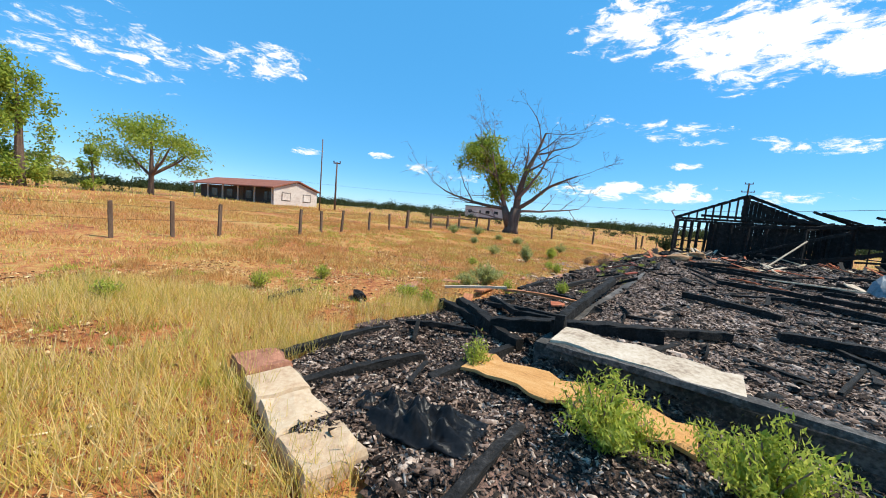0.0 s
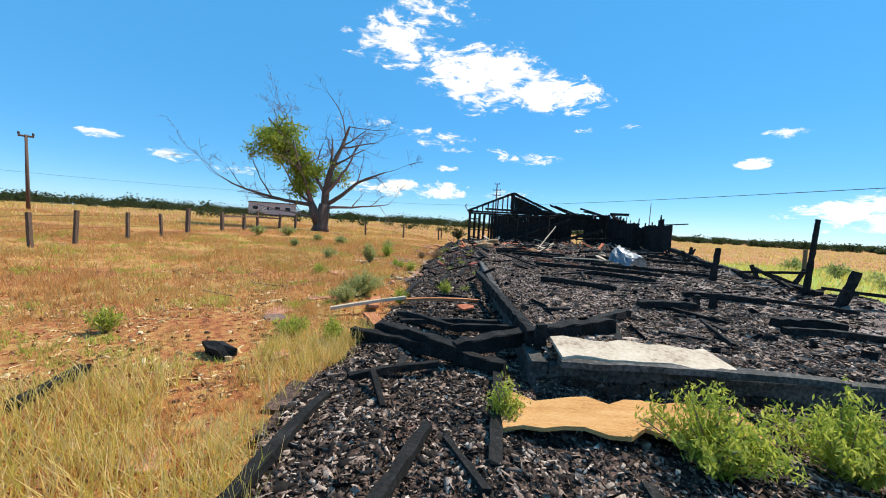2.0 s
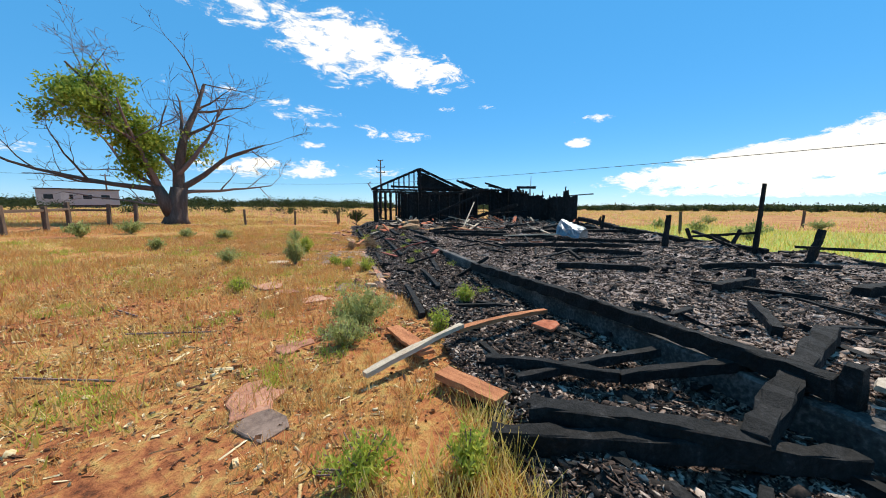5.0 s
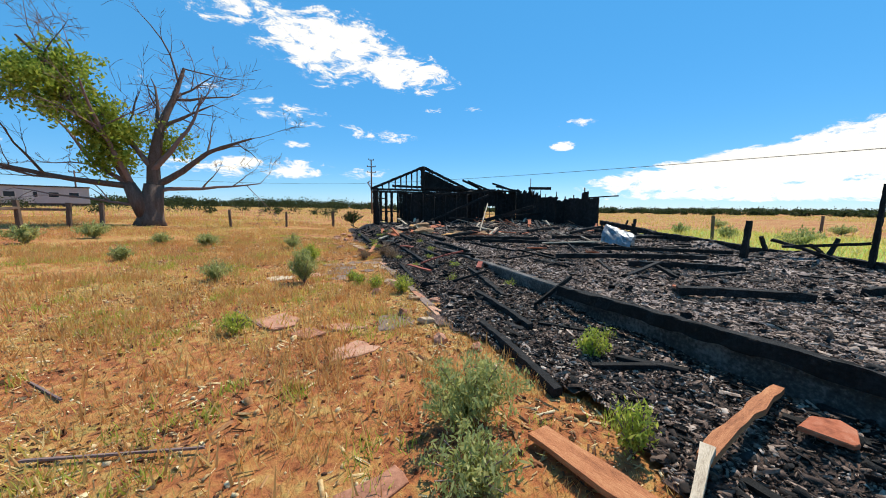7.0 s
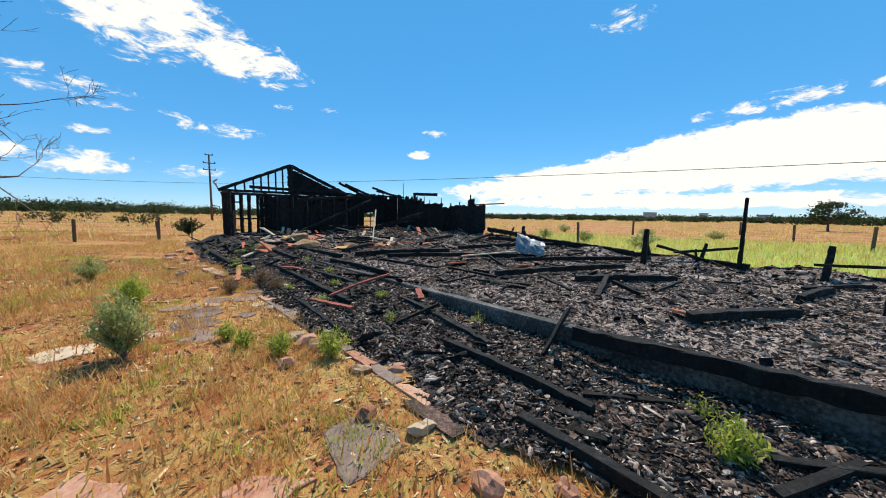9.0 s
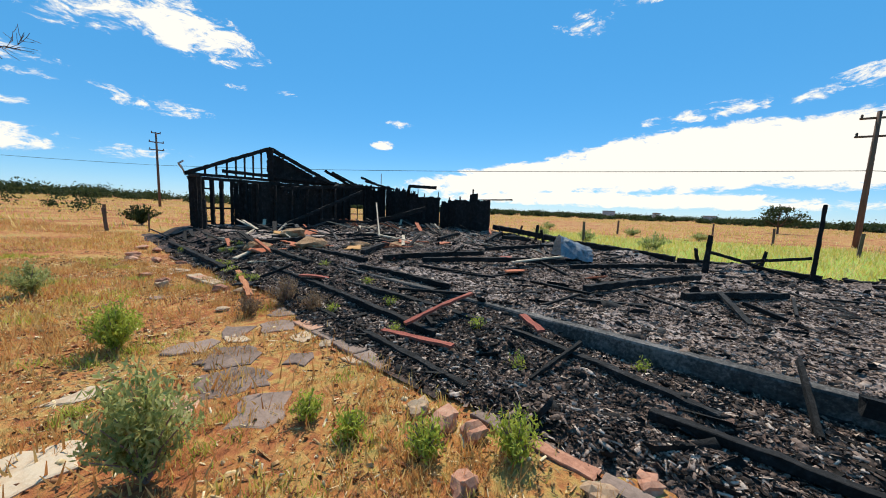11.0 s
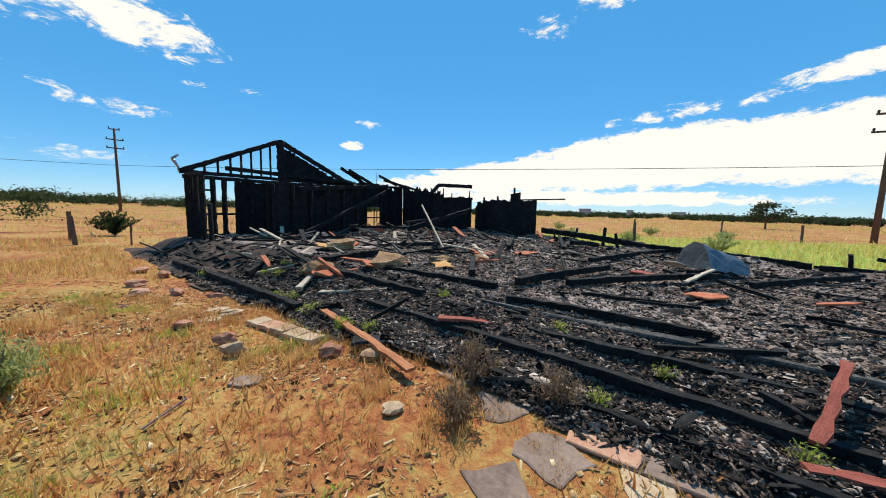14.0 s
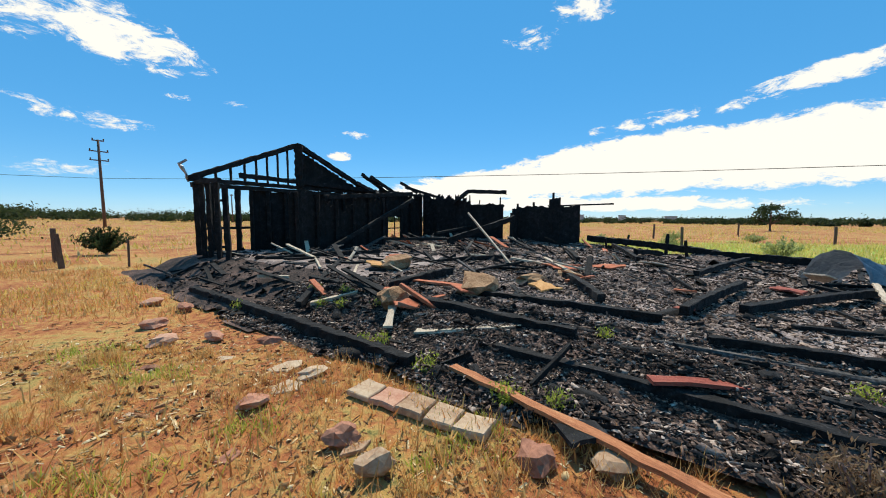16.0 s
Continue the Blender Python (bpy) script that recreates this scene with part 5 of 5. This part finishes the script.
# ---- utility poles and wires ----
def utility_pole(x, y, top, arms, label, r=0.15, turn=0.0):
    z = lie(x, y)
    root = empty("utility_pole", pose(x, y, z, 0, 0, turn), label, "utility pole", "utility poles")
    bm = bmesh.new()
    tube(bm, [Vector((0, 0, -.2)), Vector((0, 0, (top - z) * .5)), Vector((0, 0, top - z))], [r, r * .85, r * .65], 10, .03)
    part("pole", bm, POLEWOOD, root, smooth=True)
    rr = random.Random(3)
    for k, (dz, half) in enumerate(arms):
        bm = bmesh.new()
        timber(bm, (-half, 0, top - z - dz), (half, 0, top - z - dz), .1, .12, rr, .03, .5)
        part("crossarm", bm, POLEWOOD, root)
        for s in (-.9, .9):
            bm = bmesh.new()
            tube(bm, [Vector((s * half, 0, top - z - dz + .04)), Vector((s * half, 0, top - z - dz + .2)), Vector((s * half, 0, top - z - dz + .26))], [.05, .07, .03], 8)
            part("insulator", bm, CONCRETE, root)
    return root


utility_pole(48.9, 50.96, 10.1, [(.1, .5), (1.3, .8), (2.3, .8)], "tall wooden utility pole with insulators", .17, -45)
utility_pole(25.1, -15.2, 8.5, [(.4, .8), (1.5, .9)], "brown wooden utility pole with two crossarms", .17, 60)
utility_pole(-8.84, 31.47, 7.0, [], "slim bare wooden pole in the field", .06)
utility_pole(-9.2, 37.9, 5.9, [(.1, .35)], "dark wooden pole with a short crossarm", .11, 10)
utility_pole(20.5, 95, 7.5, [(.3, .7)], "distant wooden utility pole", .16)
utility_pole(39.5, 18.5, 4.9, [], "slim pole behind the burnt house", .05)
utility_pole(95, 60, 7.0, [(.3, .7)], "distant wooden utility pole", .16)


def span(a, b, sag, name="power_line", r=.022):
    a, b = Vector(a), Vector(b)
    pts = []
    for i in range(25):
        f = i / 24
        p = a.lerp(b, f)
        p.z -= sag * 4 * f * (1 - f)
        pts.append(p)
    cable(pts, r, name, "thin black overhead power line", WIRE)


span((48.9, 50.96, 5.8), (25.1, -15.2, 4.9), 0.35)
span((48.9, 50.96, 5.8), (20.5, 95, 7.1), .7)
span((20.5, 95, 7.1), (-60, 120, 9), .8)
span((25.1, -15.2, 4.9), (10, -80, 8), 1.2)


# ---- houses beyond the field ----
def box_bm(x0, x1, y0, y1, z0, z1):
    bm = bmesh.new()
    bmesh.ops.create_cube(bm, size=1)
    for v in bm.verts:
        v.co = Vector(((x0 + x1) / 2 + v.co.x * (x1 - x0), (y0 + y1) / 2 + v.co.y * (y1 - y0), (z0 + z1) / 2 + v.co.z * (z1 - z0)))
    bmesh.ops.bevel(bm, geom=bm.edges[:], offset=.015, segments=1, affect="EDGES")
    return bm


def ranch_house():
    """A long low house with a red gable roof and a pale end wall."""
    cx, cy = -20.8, 44.5
    root = empty("ranch_house", pose(cx, cy, lie(cx, cy) - .35, 0, 0, -30), "long low house with red roof and peeling white gable", "house")
    L0, D0, Hh = 7.6, 2.9, 2.0
    # wall behind the porch posts, its shade painted in with the dark siding
    part("wall", box_bm(-L0, L0, -D0 + .9, D0, 0, Hh), DARKWALL, root, "dark shaded porch wall")
    bm = bmesh.new()
    a = [bm.verts.new((L0 + .02, y, z)) for y, z in ((-D0, 0), (D0, 0), (D0, Hh), (0, Hh + .85), (-D0, Hh))]
    b = [bm.verts.new((L0 - .15, v.co.y, v.co.z)) for v in a]
    bm.faces.new(a)
    bm.faces.new(list(reversed(b)))
    for i in range(5):
        bm.faces.new((a[i], b[i], b[(i + 1) % 5], a[(i + 1) % 5]))
    bmesh.ops.recalc_face_normals(bm, faces=bm.faces[:])
    part("gable", bm, SIDING, root, "peeling white board gable end")
    for s in (-1, 1):
        bm = bmesh.new()
        q = [(-L0 - .3, 0, Hh + .95), (L0 + .3, 0, Hh + .95), (L0 + .3, s * (D0 + .35), Hh - .02), (-L0 - .3, s * (D0 + .35), Hh - .02)]
        lo = [bm.verts.new(p) for p in q]
        hi = [bm.verts.new((p[0], p[1], p[2] + .12)) for p in q]
        bm.faces.new(lo)
        bm.faces.new(hi)
        for i in range(4):
            bm.faces.new((lo[i], lo[(i + 1) % 4], hi[(i + 1) % 4], hi[i]))
        bmesh.ops.recalc_face_normals(bm, faces=bm.faces[:])
        part("roof", bm, ROOF, root)
    for y in (-1.4, 1.4):
        w = part("window", box_bm(L0 + .03, L0 + .07, y - .5, y + .5, .8, 1.55), SIDING, root, "boarded white window")
        part("frame", box_bm(L0 + .02, L0 + .05, y - .58, y + .58, .72, 1.63), DARKWALL, w)
    for i in range(6):
        x = -L0 + .3 + i * (2 * L0 - .6) / 5
        part("porch_post", box_bm(x - .07, x + .07, -D0 - .05, -D0 + .09, 0, Hh), SIDING, root)
    for x in (-4.5, -1.5, 2.2, 5.4):
        part("window", box_bm(x - .55, x + .55, -D0 + .86, -D0 + .9, .7, 1.6), DARKGLASS, root)
    part("door", box_bm(.2, 1.1, -D0 + .85, -D0 + .9, .02, 1.9), FENCEWOOD, root)


ranch_house()


def trailer(cx, cy, z, turn, length, label, mat=None, h=2.6):
    root = empty("mobile_home", pose(cx, cy, z, 0, 0, turn), label, "house", "far buildings")
    hl = length / 2
    part("wall", box_bm(-hl, hl, -2, 2, .25, h), mat or TRAILER, root)
    part("skirting", box_bm(-hl + .1, hl - .1, -1.9, 1.9, -.6, .26), DARKWALL, root)
    part("roof", box_bm(-hl - .15, hl + .15, -2.15, 2.15, h + .005, h + .18), CONCRETE, root)
    for k in range(4):
        x = -hl + (k + .6) * length / 4.4
        w = part("window", box_bm(x - .5, x + .5, -2.03, -1.99, 1.15, 1.85), DARKGLASS, root)
        part("frame", box_bm(x - .58, x + .58, -2.02, -1.98, 1.07, 1.93), SIDING, w)
    part("door", box_bm(-hl * .35 - .45, -hl * .35 + .45, -2.04, -1.99, .3, 2.2), SIDING, root)


trailer(14.6, 84.0, 1.35, -10, 9.0, "pale mobile home with small windows beyond the field")
trailer(150, -55, 0.4, 70, 4.5, "pale far-off house on the plain")
trailer(135, -86, 0.2, 55, 4.0, "pale far-off house on the plain", None, 2.2)
trailer(145, -72, 0.2, 55, 2.4, "pale far-off shed on the plain", SIDING)


def meadow():
    verts, faces, ids = [], [], {}
    st = 0.8
    for j in range(60):
        for i in range(48):
            v, u = 4.2 + i * st, -18 + j * st
            e = 2.4 * noise.noise(Vector((v * .16, u * .16, 7))) + 1.2 * noise.noise(Vector((v * .6, u * .6, 7)))
            if not (back_edge(u) + 0.5 + 0.3 * e < v < 24.0 + 2.2 * e - 0.25 * max(0, u - 6) and -16 + e < u < 16 + e):
                if not (9.2 < v <= 10.4 and -14 < u < -2.8 + .2 * e):
                    continue
            ring = []
            for a, b in ((0, 0), (1, 0), (1, 1), (0, 1)):
                k = (i + a, j + b)
                if k not in ids:
                    ids[k] = len(verts)
                    p = H(v + a * st, u + b * st)
                    p.z = 0.06 + 0.015 * noise.noise(Vector((p.x, p.y, 0)))
                    verts.append(p)
                ring.append(ids[k])
            faces.append(ring)
    tagged(new("meadow", shape("meadow", verts, faces, MEADOW, True)), "green grassy meadow behind the ruin", "grass", kind="structure")
    r = np.random.default_rng(31)
    f = np.array([verts[q[0]] for q in faces])
    base = f[r.integers(0, len(f), 26000)] + np.concatenate([r.uniform(-.4, .4, (26000, 2)), np.zeros((26000, 1))], 1)
    tagged(new("meadow_grass", blades("meadow_grass", base, r.uniform(.1, .28, 26000), r.uniform(.008, .02, 26000), r.uniform(.1, .8, 26000), GRASS_GREEN, r)), "fresh green grass behind the ruin", "grass", kind="stuff")


meadow()


def far_woods():
    r = np.random.default_rng(5)
    cs, big = [], []
    for i in range(1700):
        az = radians(r.uniform(-75, 160))
        right = -65 < math.degrees(az) < 25
        d = r.uniform(110, 260) if right else r.uniform(110, 260)
        x, y = 5 + d * math.cos(az), 10 + d * math.sin(az)
        h = r.uniform(1.1, 3.0) * (0.8 if right else 1.3) * (1 + d / 500)
        w = h * r.uniform(.8, 1.5)
        z = lie(x, y)
        m = 170
        q = r.normal(size=(m, 3)) * np.array([w * .28, w * .28, h * .17]) + np.array([x, y, z + h * .36])
        q[:, 2] = np.maximum(q[:, 2], z + .1)
        cs.append(q)
    tagged(new("far_woods", leaves_mesh("far_woods", np.concatenate(cs), .32, JUNIPER, r, 1.0)), "dark juniper scrub along the horizon", "trees", kind="stuff")
    cs = []
    for i in range(60):
        az, d = radians(r.uniform(50, 150)), r.uniform(38, 75)
        x, y = 3 + d * math.cos(az), 5 + d * math.sin(az)
        if abs(x + 21) < 12 and abs(y - 44) < 12:
            continue
        h = r.uniform(.7, 1.7)
        q = r.normal(size=(160, 3)) * np.array([h * .34, h * .34, h * .2]) + np.array([x, y, lie(x, y) + h * .38])
        cs.append(q)
    tagged(new("scrub", leaves_mesh("scrub", np.concatenate(cs), .10, JUNIPER, r, 1.0)), "dark green scrub bushes on the slope", "trees", kind="stuff")


far_woods()
